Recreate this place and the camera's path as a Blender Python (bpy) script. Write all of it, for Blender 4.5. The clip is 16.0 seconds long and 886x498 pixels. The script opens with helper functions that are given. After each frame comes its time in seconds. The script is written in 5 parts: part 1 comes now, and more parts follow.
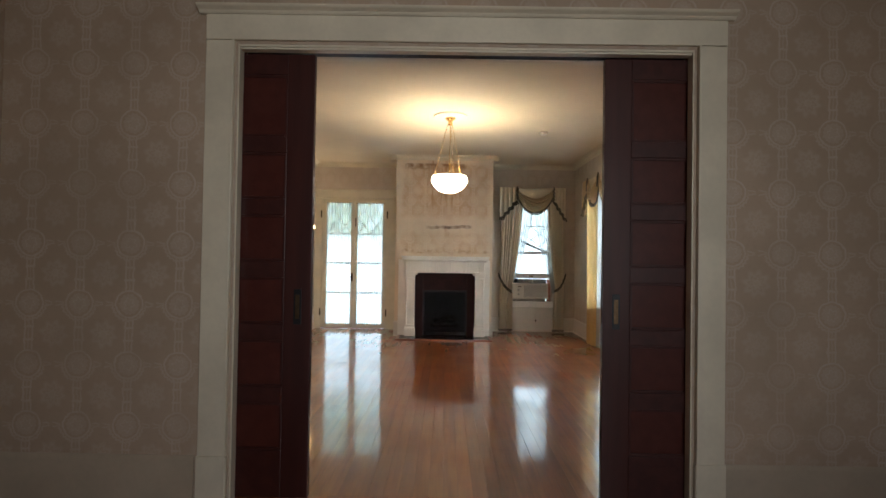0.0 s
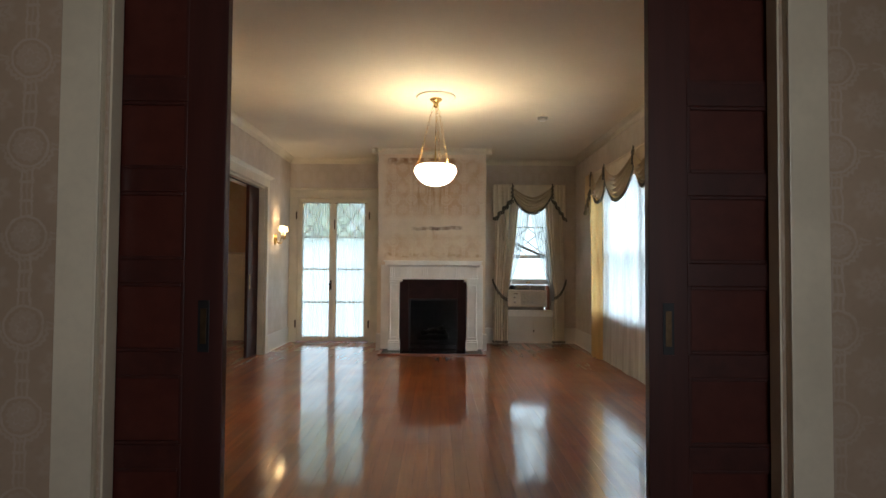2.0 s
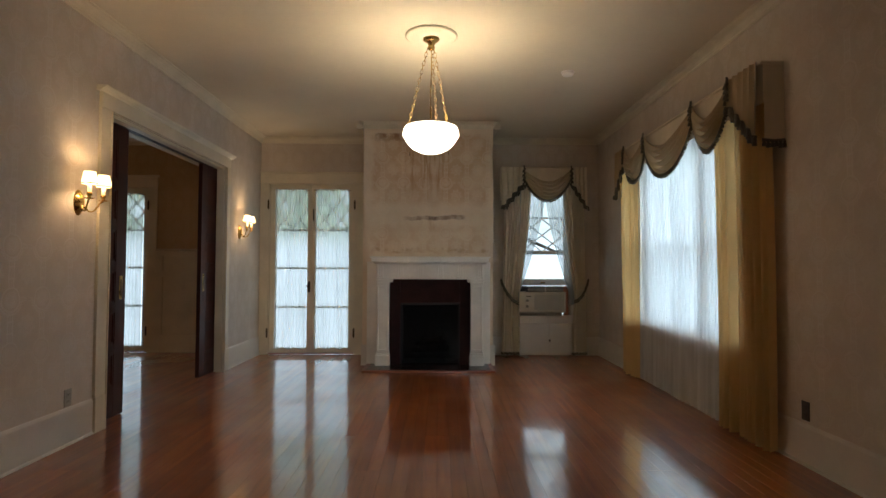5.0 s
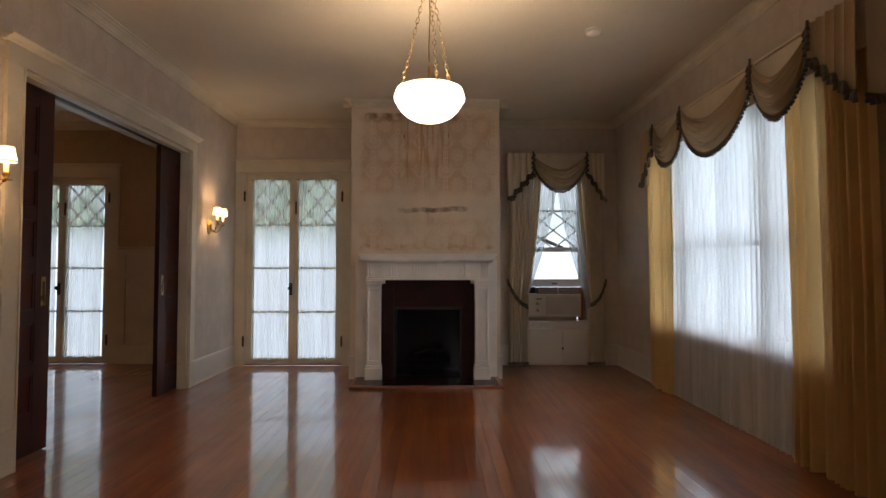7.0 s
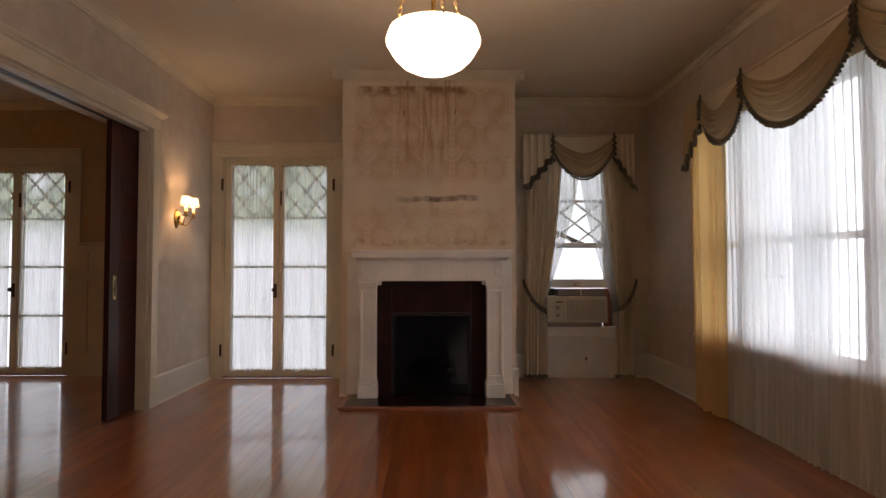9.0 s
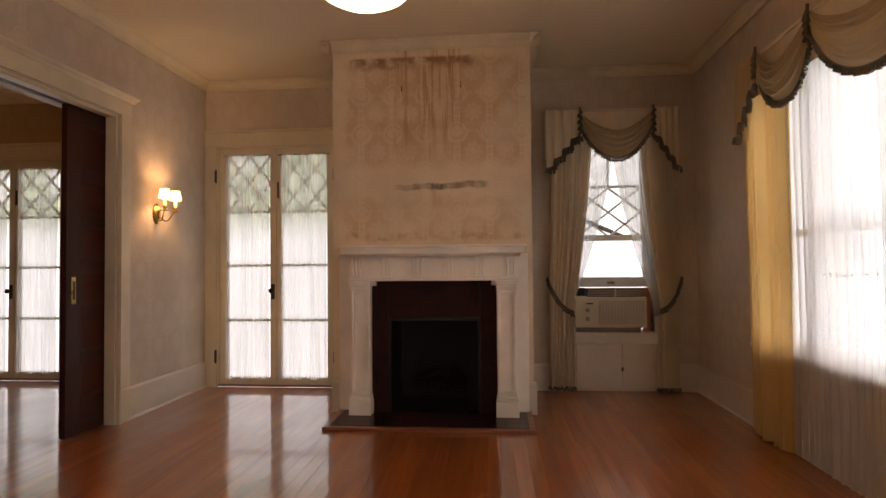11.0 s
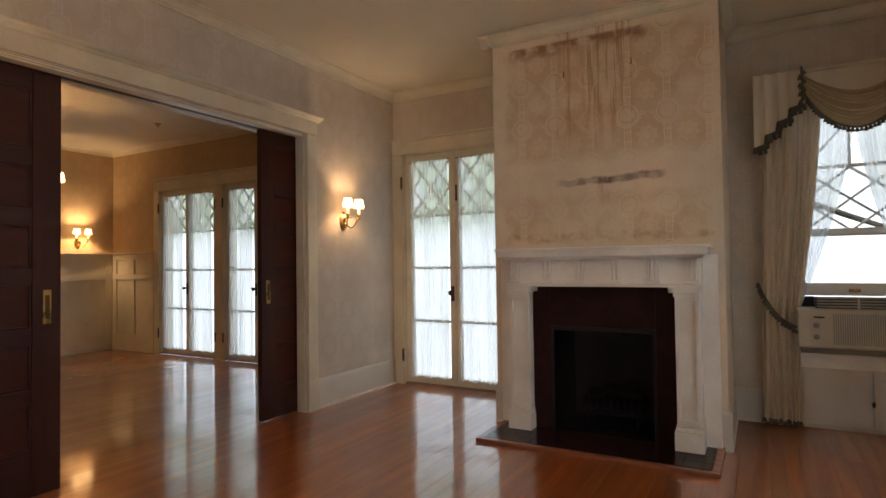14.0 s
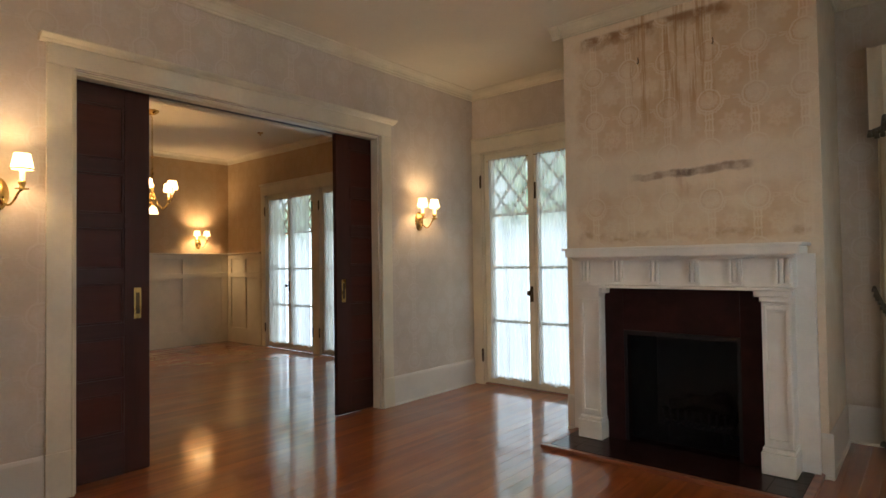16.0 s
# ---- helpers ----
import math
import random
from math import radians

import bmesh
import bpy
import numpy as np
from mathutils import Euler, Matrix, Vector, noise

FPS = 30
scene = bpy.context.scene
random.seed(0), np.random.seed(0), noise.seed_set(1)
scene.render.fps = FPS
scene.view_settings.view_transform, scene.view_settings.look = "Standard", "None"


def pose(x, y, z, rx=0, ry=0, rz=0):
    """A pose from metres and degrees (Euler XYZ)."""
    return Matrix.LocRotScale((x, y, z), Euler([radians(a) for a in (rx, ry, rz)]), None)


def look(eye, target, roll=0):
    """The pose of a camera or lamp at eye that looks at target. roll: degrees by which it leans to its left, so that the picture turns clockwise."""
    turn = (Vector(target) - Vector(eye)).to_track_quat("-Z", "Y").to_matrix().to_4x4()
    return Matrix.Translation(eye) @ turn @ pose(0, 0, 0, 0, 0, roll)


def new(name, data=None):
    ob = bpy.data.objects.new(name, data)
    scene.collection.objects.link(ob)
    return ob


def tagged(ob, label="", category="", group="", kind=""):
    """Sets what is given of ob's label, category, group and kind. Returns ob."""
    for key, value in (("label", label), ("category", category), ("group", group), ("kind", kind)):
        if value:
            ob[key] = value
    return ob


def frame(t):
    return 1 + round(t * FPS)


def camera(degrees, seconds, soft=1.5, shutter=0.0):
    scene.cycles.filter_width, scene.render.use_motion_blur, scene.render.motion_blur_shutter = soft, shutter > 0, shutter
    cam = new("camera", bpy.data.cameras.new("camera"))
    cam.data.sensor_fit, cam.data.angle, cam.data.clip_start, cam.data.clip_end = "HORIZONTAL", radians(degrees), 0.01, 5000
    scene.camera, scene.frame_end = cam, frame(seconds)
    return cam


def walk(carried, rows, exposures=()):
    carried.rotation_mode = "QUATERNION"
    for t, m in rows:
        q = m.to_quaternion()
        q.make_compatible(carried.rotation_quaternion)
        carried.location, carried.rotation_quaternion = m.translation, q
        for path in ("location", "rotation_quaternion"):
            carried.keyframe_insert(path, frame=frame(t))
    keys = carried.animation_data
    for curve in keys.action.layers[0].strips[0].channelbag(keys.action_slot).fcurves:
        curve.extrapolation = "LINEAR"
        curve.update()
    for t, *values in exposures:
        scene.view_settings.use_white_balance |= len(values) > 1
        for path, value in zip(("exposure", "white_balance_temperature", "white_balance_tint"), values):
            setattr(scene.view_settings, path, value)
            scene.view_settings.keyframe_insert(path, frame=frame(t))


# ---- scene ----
cam = camera(75.9, 16.0)
PATH = [
    (0, (0.209, -0.077, 1.299), (0.199, 1.922, 1.333), 0.9),
    (0.5, (0.202, 0.157, 1.287), (0.196, 2.156, 1.328), 0.9),
    (1, (0.208, 0.379, 1.266), (0.221, 2.378, 1.315), 0.6),
    (1.5, (0.251, 0.642, 1.239), (0.269, 2.641, 1.294), 0.4),
    (2, (0.274, 0.881, 1.252), (0.291, 2.88, 1.314), 0.4),
    (2.5, (0.285, 1.161, 1.238), (0.299, 3.16, 1.3), 0.4),
    (3, (0.278, 1.412, 1.225), (0.296, 3.41, 1.289), 0.3),
    (3.5, (0.316, 1.687, 1.203), (0.332, 3.686, 1.27), 0.2),
    (4, (0.32, 1.911, 1.186), (0.334, 3.91, 1.258), 0.2),
    (6.5, (0.264, 3.014, 1.183), (0.292, 5.012, 1.254), 0.1),
    (7, (0.27, 3.237, 1.163), (0.301, 5.235, 1.239), -0.0),
    (7.5, (0.276, 3.444, 1.162), (0.305, 5.442, 1.239), -0.1),
    (8, (0.253, 3.672, 1.152), (0.276, 5.67, 1.232), -0.0),
    (8.5, (0.235, 3.898, 1.17), (0.255, 5.897, 1.244), -0.0),
    (11, (0.674, 4.84, 1.192), (0.498, 6.831, 1.245), -0.5),
    (11.5, (0.777, 4.943, 1.191), (0.442, 6.913, 1.248), -0.5),
    (12, (0.839, 5.045, 1.207), (0.374, 6.989, 1.256), -0.5),
    (12.5, (0.908, 5.119, 1.219), (0.302, 7.024, 1.265), -0.6),
    (13, (0.985, 5.187, 1.221), (0.247, 7.045, 1.273), -0.6),
    (13.5, (1.078, 5.251, 1.24), (0.213, 7.053, 1.288), -0.7),
    (14, (1.188, 5.296, 1.24), (0.213, 7.041, 1.29), -0.8),
    (14.5, (1.27, 5.329, 1.24), (0.213, 7.026, 1.291), -0.7),
    (15, (1.319, 5.383, 1.23), (0.196, 7.038, 1.279), -0.6),
    (15.5, (1.357, 5.469, 1.242), (0.153, 7.065, 1.286), -0.7),
    (16, (1.441, 5.541, 1.249), (0.141, 7.06, 1.298), -0.8),
]
EXPOSURES = [(0.0, 0.78, 5900, 9), (4.0, -0.02, 5950, 9), (7.0, -0.26, 6350, 21), (8.5, -0.27, 6800, 28), (11.0, 0.06, 8100, 34), (12.0, 0.06, 7900, 33), (13.5, 0.13, 6950, 23), (16.0, 0.28, 6250, 13)]
walk(cam, [(t, look(eye, target, roll)) for t, eye, target, roll in PATH], EXPOSURES)

# ---- light ----
world = bpy.data.worlds.new("sky")
scene.world = world
world.use_nodes = True
wn = world.node_tree
sky = wn.nodes.new("ShaderNodeTexSky")
sky.sky_type = "NISHITA"
sky.sun_disc = False
sky.sun_elevation = radians(50)
sky.sun_rotation = radians(140)
wn.links.new(sky.outputs[0], wn.nodes["Background"].inputs[0])
wn.nodes["Background"].inputs[1].default_value = 0.08
sun = new("sun", bpy.data.lights.new("sun", "SUN"))
sun.data.energy, sun.data.angle, sun.data.color = 0.8, radians(15), (1.0, 0.96, 0.9)
sun.matrix_world = look((8, -9, 14), (0, 0, 0))
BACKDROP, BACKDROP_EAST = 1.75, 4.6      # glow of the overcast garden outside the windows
BULB_PENDANT, BULB_SCONCE, BULB_CHANDELIER = 36.0, 9.0, 3.2
WARM = (1.0, 0.68, 0.35)
daylight = new("hall_window_daylight", bpy.data.lights.new("hall_window_daylight", "AREA"))
daylight.data.shape, daylight.data.size, daylight.data.size_y = "RECTANGLE", 1.4, 1.7
daylight.data.energy, daylight.data.color = 9.0, (1.0, 0.95, 0.88)
daylight.data.spread = radians(75)
daylight.matrix_world = look((1.45, -2.68, 1.75), (0.1, 2.9, 1.8))

# ---- plan ----
XL, XR, YB, H = -2.18, 2.55, 10.27, 3.02        # living room: west, east, north faces, ceiling
YF, YS = 2.905, 3.10                            # wall to the entrance hall: its two faces
BX0, BX1, BY = -0.635, 0.985, 9.41                 # chimney breast
DW, DN, DS = -7.51, 10.45, 4.4                  # dining room: west, north, south faces
XD = -2.41                                      # dining room: east face
FW, FE, FS = -2.15, 2.75, -2.6                  # entrance hall: west, east, south faces


# ---- materials ----
class Nodes:
    """Short hand for one material's node tree."""

    def __init__(self, name):
        self.m = bpy.data.materials.new(name)
        self.m.use_nodes = True
        self.t = self.m.node_tree
        self.b = self.t.nodes["Principled BSDF"]

    def add(self, kind, **props):
        n = self.t.nodes.new(kind)
        for k, v in props.items():
            if k == "operation":
                n.operation = v
            elif k == "blend":
                n.blend_type = v
        return n

    def put(self, value, socket):
        if isinstance(value, (int, float)):
            socket.default_value = value
        elif isinstance(value, tuple):
            socket.default_value = value if len(value) == len(socket.default_value) else (*value, 1.0)
        else:
            self.t.links.new(value, socket)

    def math(self, op, a, b=0.0, c=None, clamp=False):
        n = self.add("ShaderNodeMath", operation=op)
        n.use_clamp = clamp
        self.put(a, n.inputs[0])
        self.put(b, n.inputs[1])
        if c is not None:
            self.put(c, n.inputs[2])
        return n.outputs[0]

    def step(self, value, lo, hi, out0=0.0, out1=1.0):
        n = self.add("ShaderNodeMapRange")
        n.interpolation_type = "SMOOTHSTEP"
        self.put(value, n.inputs[0])
        for i, v in enumerate((lo, hi, out0, out1)):
            n.inputs[1 + i].default_value = v
        return n.outputs[0]

    def place(self):
        n = self.add("ShaderNodeNewGeometry")
        s = self.add("ShaderNodeSeparateXYZ")
        self.put(n.outputs["Position"], s.inputs[0])
        return n.outputs["Position"], s.outputs[0], s.outputs[1], s.outputs[2]

    def noise(self, scale, detail=4.0, stretch=(1, 1, 1), where=None, rough=0.55):
        n = self.add("ShaderNodeTexNoise")
        m = self.add("ShaderNodeMapping")
        m.inputs["Scale"].default_value = stretch
        self.put(self.place()[0] if where is None else where, m.inputs[0])
        self.put(m.outputs[0], n.inputs["Vector"])
        n.inputs["Scale"].default_value, n.inputs["Detail"].default_value, n.inputs["Roughness"].default_value = scale, detail, rough
        return n.outputs[0]

    def mix(self, f, a, b, blend="MIX"):
        n = self.add("ShaderNodeMix")
        n.data_type = "RGBA"
        n.blend_type = blend
        self.put(f, n.inputs[0])
        self.put(a, n.inputs[6])
        self.put(b, n.inputs[7])
        return n.outputs[2]

    def bump(self, height, strength=0.2, distance=0.002):
        n = self.add("ShaderNodeBump")
        n.inputs["Strength"].default_value, n.inputs["Distance"].default_value = strength, distance
        self.put(height, n.inputs["Height"])
        self.put(n.outputs[0], self.b.inputs["Normal"])

    def base(self, value):
        self.put(value, self.b.inputs["Base Color"])

    def set(self, rough=None, metal=None, coat=None, spec=None):
        for key, v in (("Roughness", rough), ("Metallic", metal), ("Coat Weight", coat), ("Specular IOR Level", spec)):
            if v is not None:
                self.put(v, self.b.inputs[key])


def shade(c, k):
    return tuple(min(1.0, v * k) for v in c)


def plain(name, color, rough=0.5, metal=0.0, vary=0.15, scale=6.0, grain=60.0, bump=0.1, spec=0.5):
    """A surface with broad blotches and a fine grain."""
    n = Nodes(name)
    big, fine = n.noise(scale, 3), n.noise(grain, 4)
    c = n.mix(n.step(big, 0.3, 0.7), shade(color, 1 - vary), shade(color, 1 + vary * 0.5))
    c = n.mix(n.step(fine, 0.35, 0.75, 0.0, vary), c, shade(color, 0.6))
    n.base(c)
    n.set(rough=n.step(big, 0.2, 0.8, rough * 0.85, min(1.0, rough * 1.15)), metal=metal, spec=spec)
    n.bump(fine, bump, 0.001)
    return n.m


def wallpaper(name, ground, motif, phase, strength=1.0, stained=False):
    """Faded damask paper: columns of ringed medallions joined by bars, with eight-petalled rosettes between them."""
    n = Nodes(name)
    pos, x, y, z = n.place()
    shake = n.noise(26, 3)
    u = n.math("ADD", n.math("ADD", x, y), n.math("MULTIPLY", n.math("SUBTRACT", shake, 0.5), 0.022))
    v = n.math("ADD", z, n.math("MULTIPLY", n.math("SUBTRACT", n.noise(21, 3), 0.5), 0.022))
    PU, PV = 0.263, 0.318

    def cell(value, period, off):
        return n.math("MULTIPLY", n.math("SUBTRACT", n.math("FRACT", n.math("ADD", n.math("DIVIDE", value, period), off)), 0.5), period)

    def polar(du, dv):
        a, b = cell(u, PU, phase[0] + du), cell(v, PV, phase[1] + dv)
        return a, b, n.math("SQRT", n.math("ADD", n.math("MULTIPLY", a, a), n.math("MULTIPLY", b, b))), n.math("ARCTAN2", b, a)

    def line(value, at, half):
        return n.step(n.math("ABSOLUTE", n.math("SUBTRACT", value, at)), half * 1.5, half * 0.5)

    def most(*values):
        out = values[0]
        for v in values[1:]:
            out = n.math("MAXIMUM", out, v)
        return out

    def both(p, q):
        return n.math("MULTIPLY", p, q)

    def wave(r, ang, petals, depth):
        return n.math("ADD", r, n.math("MULTIPLY", n.math("SINE", n.math("MULTIPLY", ang, petals)), depth))

    a, b, r, ang = polar(0.0, 0.0)
    aa, bb = n.math("ABSOLUTE", a), n.math("ABSOLUTE", b)
    medal = most(line(r, 0.070, 0.005), n.math("MULTIPLY", n.step(wave(r, ang, 14.0, 0.003), 0.056, 0.050), 0.6), line(wave(r, ang, 6.0, 0.006), 0.026, 0.006))
    medal = most(medal, n.math("MULTIPLY", both(line(wave(r, ang, 24.0, 0.003), 0.086, 0.006), n.step(b, 0.02, -0.02)), 0.8))
    bars = both(n.math("MAXIMUM", line(aa, 0.019, 0.0045), n.math("MULTIPLY", line(aa, 0.0, 0.004), 0.6)), n.step(r, 0.070, 0.076))
    rung = both(line(bb, 0.125, 0.006), n.step(aa, 0.030, 0.024))
    side = both(line(wave(bb, a, 60.0, 0.004), 0.008, 0.004), n.math("MULTIPLY", n.step(aa, 0.078, 0.084), n.step(aa, 0.128, 0.120)))
    c, d, q, turn = polar(0.5, 0.5)
    petals = wave(q, turn, 8.0, 0.010)
    rose = n.math("SUBTRACT", n.math("MULTIPLY", n.step(petals, 0.078, 0.048), 0.62), n.math("MULTIPLY", line(petals, 0.034, 0.006), 0.4))
    rose = most(rose, n.math("MULTIPLY", line(q, 0.016, 0.005), 0.8))
    pat = most(medal, bars, rung, n.math("MULTIPLY", side, 0.7), rose)
    fade = n.noise(2.2, 5)
    fine = n.noise(45, 5)
    pat = n.math("MULTIPLY", pat, n.step(fine, 0.25, 0.6, 0.55, 1.0))
    seen = n.math("MULTIPLY", pat, n.step(fade, 0.30, 0.62, 0.25 * strength, 0.62 * strength))
    col = n.mix(n.step(n.noise(1.1, 5), 0.3, 0.7), shade(ground, 0.88), shade(ground, 1.08))
    col = n.mix(n.step(fine, 0.45, 0.8, 0.0, 0.22), col, shade(ground, 0.72))
    if not stained:
        col = n.mix(seen, col, motif)
    else:
        wob = n.noise(9, 5)
        run = n.noise(30, 6, (1, 1, 0.05), rough=0.65)
        xx = n.math("ADD", x, n.math("MULTIPLY", n.math("SUBTRACT", wob, 0.5), 0.16))
        zz = n.math("ADD", z, n.math("MULTIPLY", n.math("SUBTRACT", wob, 0.5), 0.14))
        bare = n.math("SUBTRACT", 1.0, n.math("MULTIPLY", pat, 0.62))
        mid = most(both(n.step(xx, -0.13, -0.08), n.step(xx, 0.04, -0.02)), both(n.step(xx, 0.06, 0.14), n.step(xx, 0.46, 0.36)))
        wide = both(n.step(xx, -0.55, -0.49), n.step(xx, 0.95, 0.88))
        drip = both(both(mid, n.step(zz, 1.98, 2.40)), n.step(run, 0.46, 0.60))
        top = both(both(both(n.step(xx, -0.50, -0.44), n.step(xx, 0.58, 0.48)), both(n.step(zz, 2.76, 2.85), n.step(z, 2.90, 2.875))), n.step(n.noise(7, 4), 0.38, 0.56))
        haze = both(both(wide, both(n.step(zz, 1.93, 2.10), n.step(zz, 2.92, 2.84))), n.step(n.noise(3.2, 5), 0.30, 0.62, 0.25, 0.95))
        low = both(both(wide, both(n.step(zz, 1.36, 1.40), n.step(zz, 1.78, 1.66))), n.step(n.noise(3.6, 5), 0.34, 0.66, 0.15, 0.85))
        foot = both(both(wide, both(n.step(zz, 1.385, 1.41), n.step(zz, 1.47, 1.43))), n.step(n.noise(8, 5), 0.46, 0.66, 0.0, 0.8))
        edge = n.math("MULTIPLY", n.math("SUBTRACT", wob, 0.5), 0.05)
        level = n.math("SUBTRACT", n.math("ADD", z, edge), n.math("MULTIPLY", x, 0.02))
        bar = both(n.step(n.math("ABSOLUTE", n.math("SUBTRACT", level, 1.820)), 0.032, 0.014), n.step(n.math("ABSOLUTE", n.math("SUBTRACT", n.math("ADD", x, edge), 0.25)), 0.41, 0.33))
        bar = both(bar, n.step(n.noise(16, 5), 0.3, 0.7, 0.40, 1.0))
        blot = n.step(n.math("SQRT", n.math("ADD", n.math("POWER", n.math("MULTIPLY", n.math("SUBTRACT", xx, 0.24), 0.6), 2), n.math("POWER", n.math("SUBTRACT", z, 1.825), 2))), 0.06, 0.02)
        weep = both(both(n.step(n.math("ABSOLUTE", n.math("SUBTRACT", xx, 0.22)), 0.05, 0.02), both(n.step(zz, 1.62, 1.72), n.step(zz, 1.83, 1.80))), n.step(run, 0.42, 0.62, 0.1, 0.6))
        tan, rust, dark = (0.54, 0.32, 0.15), (0.27, 0.13, 0.05), (0.10, 0.06, 0.045)
        col = n.mix(n.math("MULTIPLY", both(most(haze, low), bare), 0.60), col, tan)
        col = n.mix(n.math("MULTIPLY", seen, 0.8), col, motif)
        col = n.mix(n.math("MULTIPLY", foot, 0.7), col, (0.42, 0.24, 0.10))
        col = n.mix(n.math("MULTIPLY", n.math("MAXIMUM", drip, weep), 0.62), col, (0.42, 0.20, 0.06))
        col = n.mix(n.math("MULTIPLY", top, 0.85), col, rust)
        col = n.mix(n.math("MULTIPLY", bar, 0.75), col, (0.20, 0.10, 0.055))
        col = n.mix(n.math("MULTIPLY", blot, n.math("MULTIPLY", bar, 0.8)), col, dark)
    pat = seen
    n.base(col)
    n.set(rough=n.step(pat, 0, 1, 0.62, 0.42), spec=0.35)
    n.bump(n.math("ADD", n.math("MULTIPLY", pat, 0.5), n.math("MULTIPLY", fine, 0.6)), 0.15, 0.0015)
    return n.m


def timber(name, light, dark, axis="Z", rough=0.3, coat=0.0, scale=5.0, per_piece=0.0, tint=None, relief=0.06, spec=0.5, film=0.28, gloss=1.75, wavy=False):
    """Straight-grained wood along one axis; pieces may differ from one another."""
    n = Nodes(name)
    st = {"X": (0.06, 1, 1), "Y": (1, 0.06, 1), "Z": (1, 1, 0.06)}[axis]
    where = n.place()[0]
    info = n.add("ShaderNodeObjectInfo")
    if per_piece:
        shift = n.add("ShaderNodeVectorMath")
        shift.operation = "ADD"
        n.put(where, shift.inputs[0])
        comb = n.add("ShaderNodeCombineXYZ")
        geo = n.add("ShaderNodeNewGeometry")
        isl = n.math("ADD", info.outputs["Random"], geo.outputs["Random Per Island"])
        for i in range(3):
            n.put(n.math("MULTIPLY", isl, 7.0 + 3 * i), comb.inputs[i])
        n.put(comb.outputs[0], shift.inputs[1])
        where = shift.outputs[0]
    grain, fine = n.noise(scale * 3, 6, st, where, 0.6), n.noise(scale * 9, 4, st, where)
    c = n.mix(n.step(grain, 0.32, 0.68), dark, light)
    c = n.mix(n.step(fine, 0.5, 0.8, 0.0, 0.35), c, shade(dark, 0.7))
    if per_piece:
        rnd = n.math("FRACT", n.math("MULTIPLY", isl, 3.7))
        c = n.mix(n.math("MULTIPLY", n.step(rnd, 0.0, 1.0), per_piece), c, tint or shade(dark, 0.6))
    n.base(c)
    wear = n.noise(1.6, 4)
    n.set(rough=n.step(wear, 0.25, 0.75, rough * 0.85, rough * 1.2), coat=coat, spec=spec)
    n.b.inputs["Coat Roughness"].default_value = film
    n.b.inputs["Coat IOR"].default_value = gloss
    if wavy:
        swell = n.add("ShaderNodeBump")
        swell.inputs["Strength"].default_value, swell.inputs["Distance"].default_value = 0.5, 0.00032
        n.put(n.noise(6.5, 2, (1.0, 0.8, 1.0)), swell.inputs["Height"])
        n.put(swell.outputs[0], n.b.inputs["Normal"])
        n.put(swell.outputs[0], n.b.inputs["Coat Normal"])
    if relief:
        n.bump(fine, relief, 0.001)
    return n.m


def cloth(name, color, glow=0.35, sheen=0.2, thread=420.0, vary=0.12, see_through=0.0):
    """Woven fabric that lets light through from behind; sheers are partly open weave."""
    n = Nodes(name)
    big, fine = n.noise(5, 4, (1, 1, 0.3)), n.noise(thread, 2)
    c = n.mix(n.step(big, 0.3, 0.7), shade(color, 1 - vary), color)
    c = n.mix(n.step(fine, 0.4, 0.7, 0.0, 0.2), c, shade(color, 0.75))
    n.base(c)
    n.set(rough=0.85, spec=0.15)
    n.b.inputs["Sheen Weight"].default_value = sheen
    n.bump(fine, 0.15, 0.0006)
    tr = n.add("ShaderNodeBsdfTranslucent")
    n.put(c, tr.inputs[0])
    mx = n.add("ShaderNodeMixShader")
    mx.inputs[0].default_value = glow
    out = n.t.nodes["Material Output"]
    n.put(n.b.outputs[0], mx.inputs[1])
    n.put(tr.outputs[0], mx.inputs[2])
    last = mx.outputs[0]
    if see_through:
        tp = n.add("ShaderNodeBsdfTransparent")
        m2 = n.add("ShaderNodeMixShader")
        n.put(n.step(n.noise(16, 4, (1, 1, 0.06)), 0.3, 0.7, see_through * 0.75, see_through * 1.25), m2.inputs[0])
        n.put(last, m2.inputs[1])
        n.put(tp.outputs[0], m2.inputs[2])
        last = m2.outputs[0]
    n.put(last, out.inputs[0])
    return n.m


def glowing(name, color, strength, base=(0.9, 0.88, 0.82), rough=0.35):
    n = Nodes(name)
    f = n.noise(12, 3)
    n.base(n.mix(f, shade(base, 0.92), base))
    n.set(rough=rough)
    n.put(color, n.b.inputs["Emission Color"])
    n.b.inputs["Emission Strength"].default_value = strength
    return n.m


def garden(name, strength):
    """Overcast garden far outside the panes: pale sky over blurred foliage."""
    n = Nodes(name)
    pos, x, y, z = n.place()
    leaf = n.noise(1.3, 6)
    small = n.noise(5.5, 5)
    f = n.math("ADD", n.math("MULTIPLY", leaf, 0.7), n.math("MULTIPLY", small, 0.3))
    band = n.math("MULTIPLY", n.math("MULTIPLY", n.step(z, 1.45, 2.0), n.step(z, 5.5, 3.4)), n.step(x, 0.9, 0.2, 0.35, 1.0))
    green = n.mix(n.step(small, 0.35, 0.7), (0.10, 0.17, 0.09), (0.42, 0.55, 0.38))
    col = n.mix(n.math("MULTIPLY", n.step(f, 0.36, 0.50, 0.0, 0.92), band), (0.78, 0.92, 1.0), green)
    e = n.add("ShaderNodeEmission")
    n.put(col, e.inputs[0])
    e.inputs[1].default_value = strength
    n.put(e.outputs[0], n.t.nodes["Material Output"].inputs[0])
    return n.m


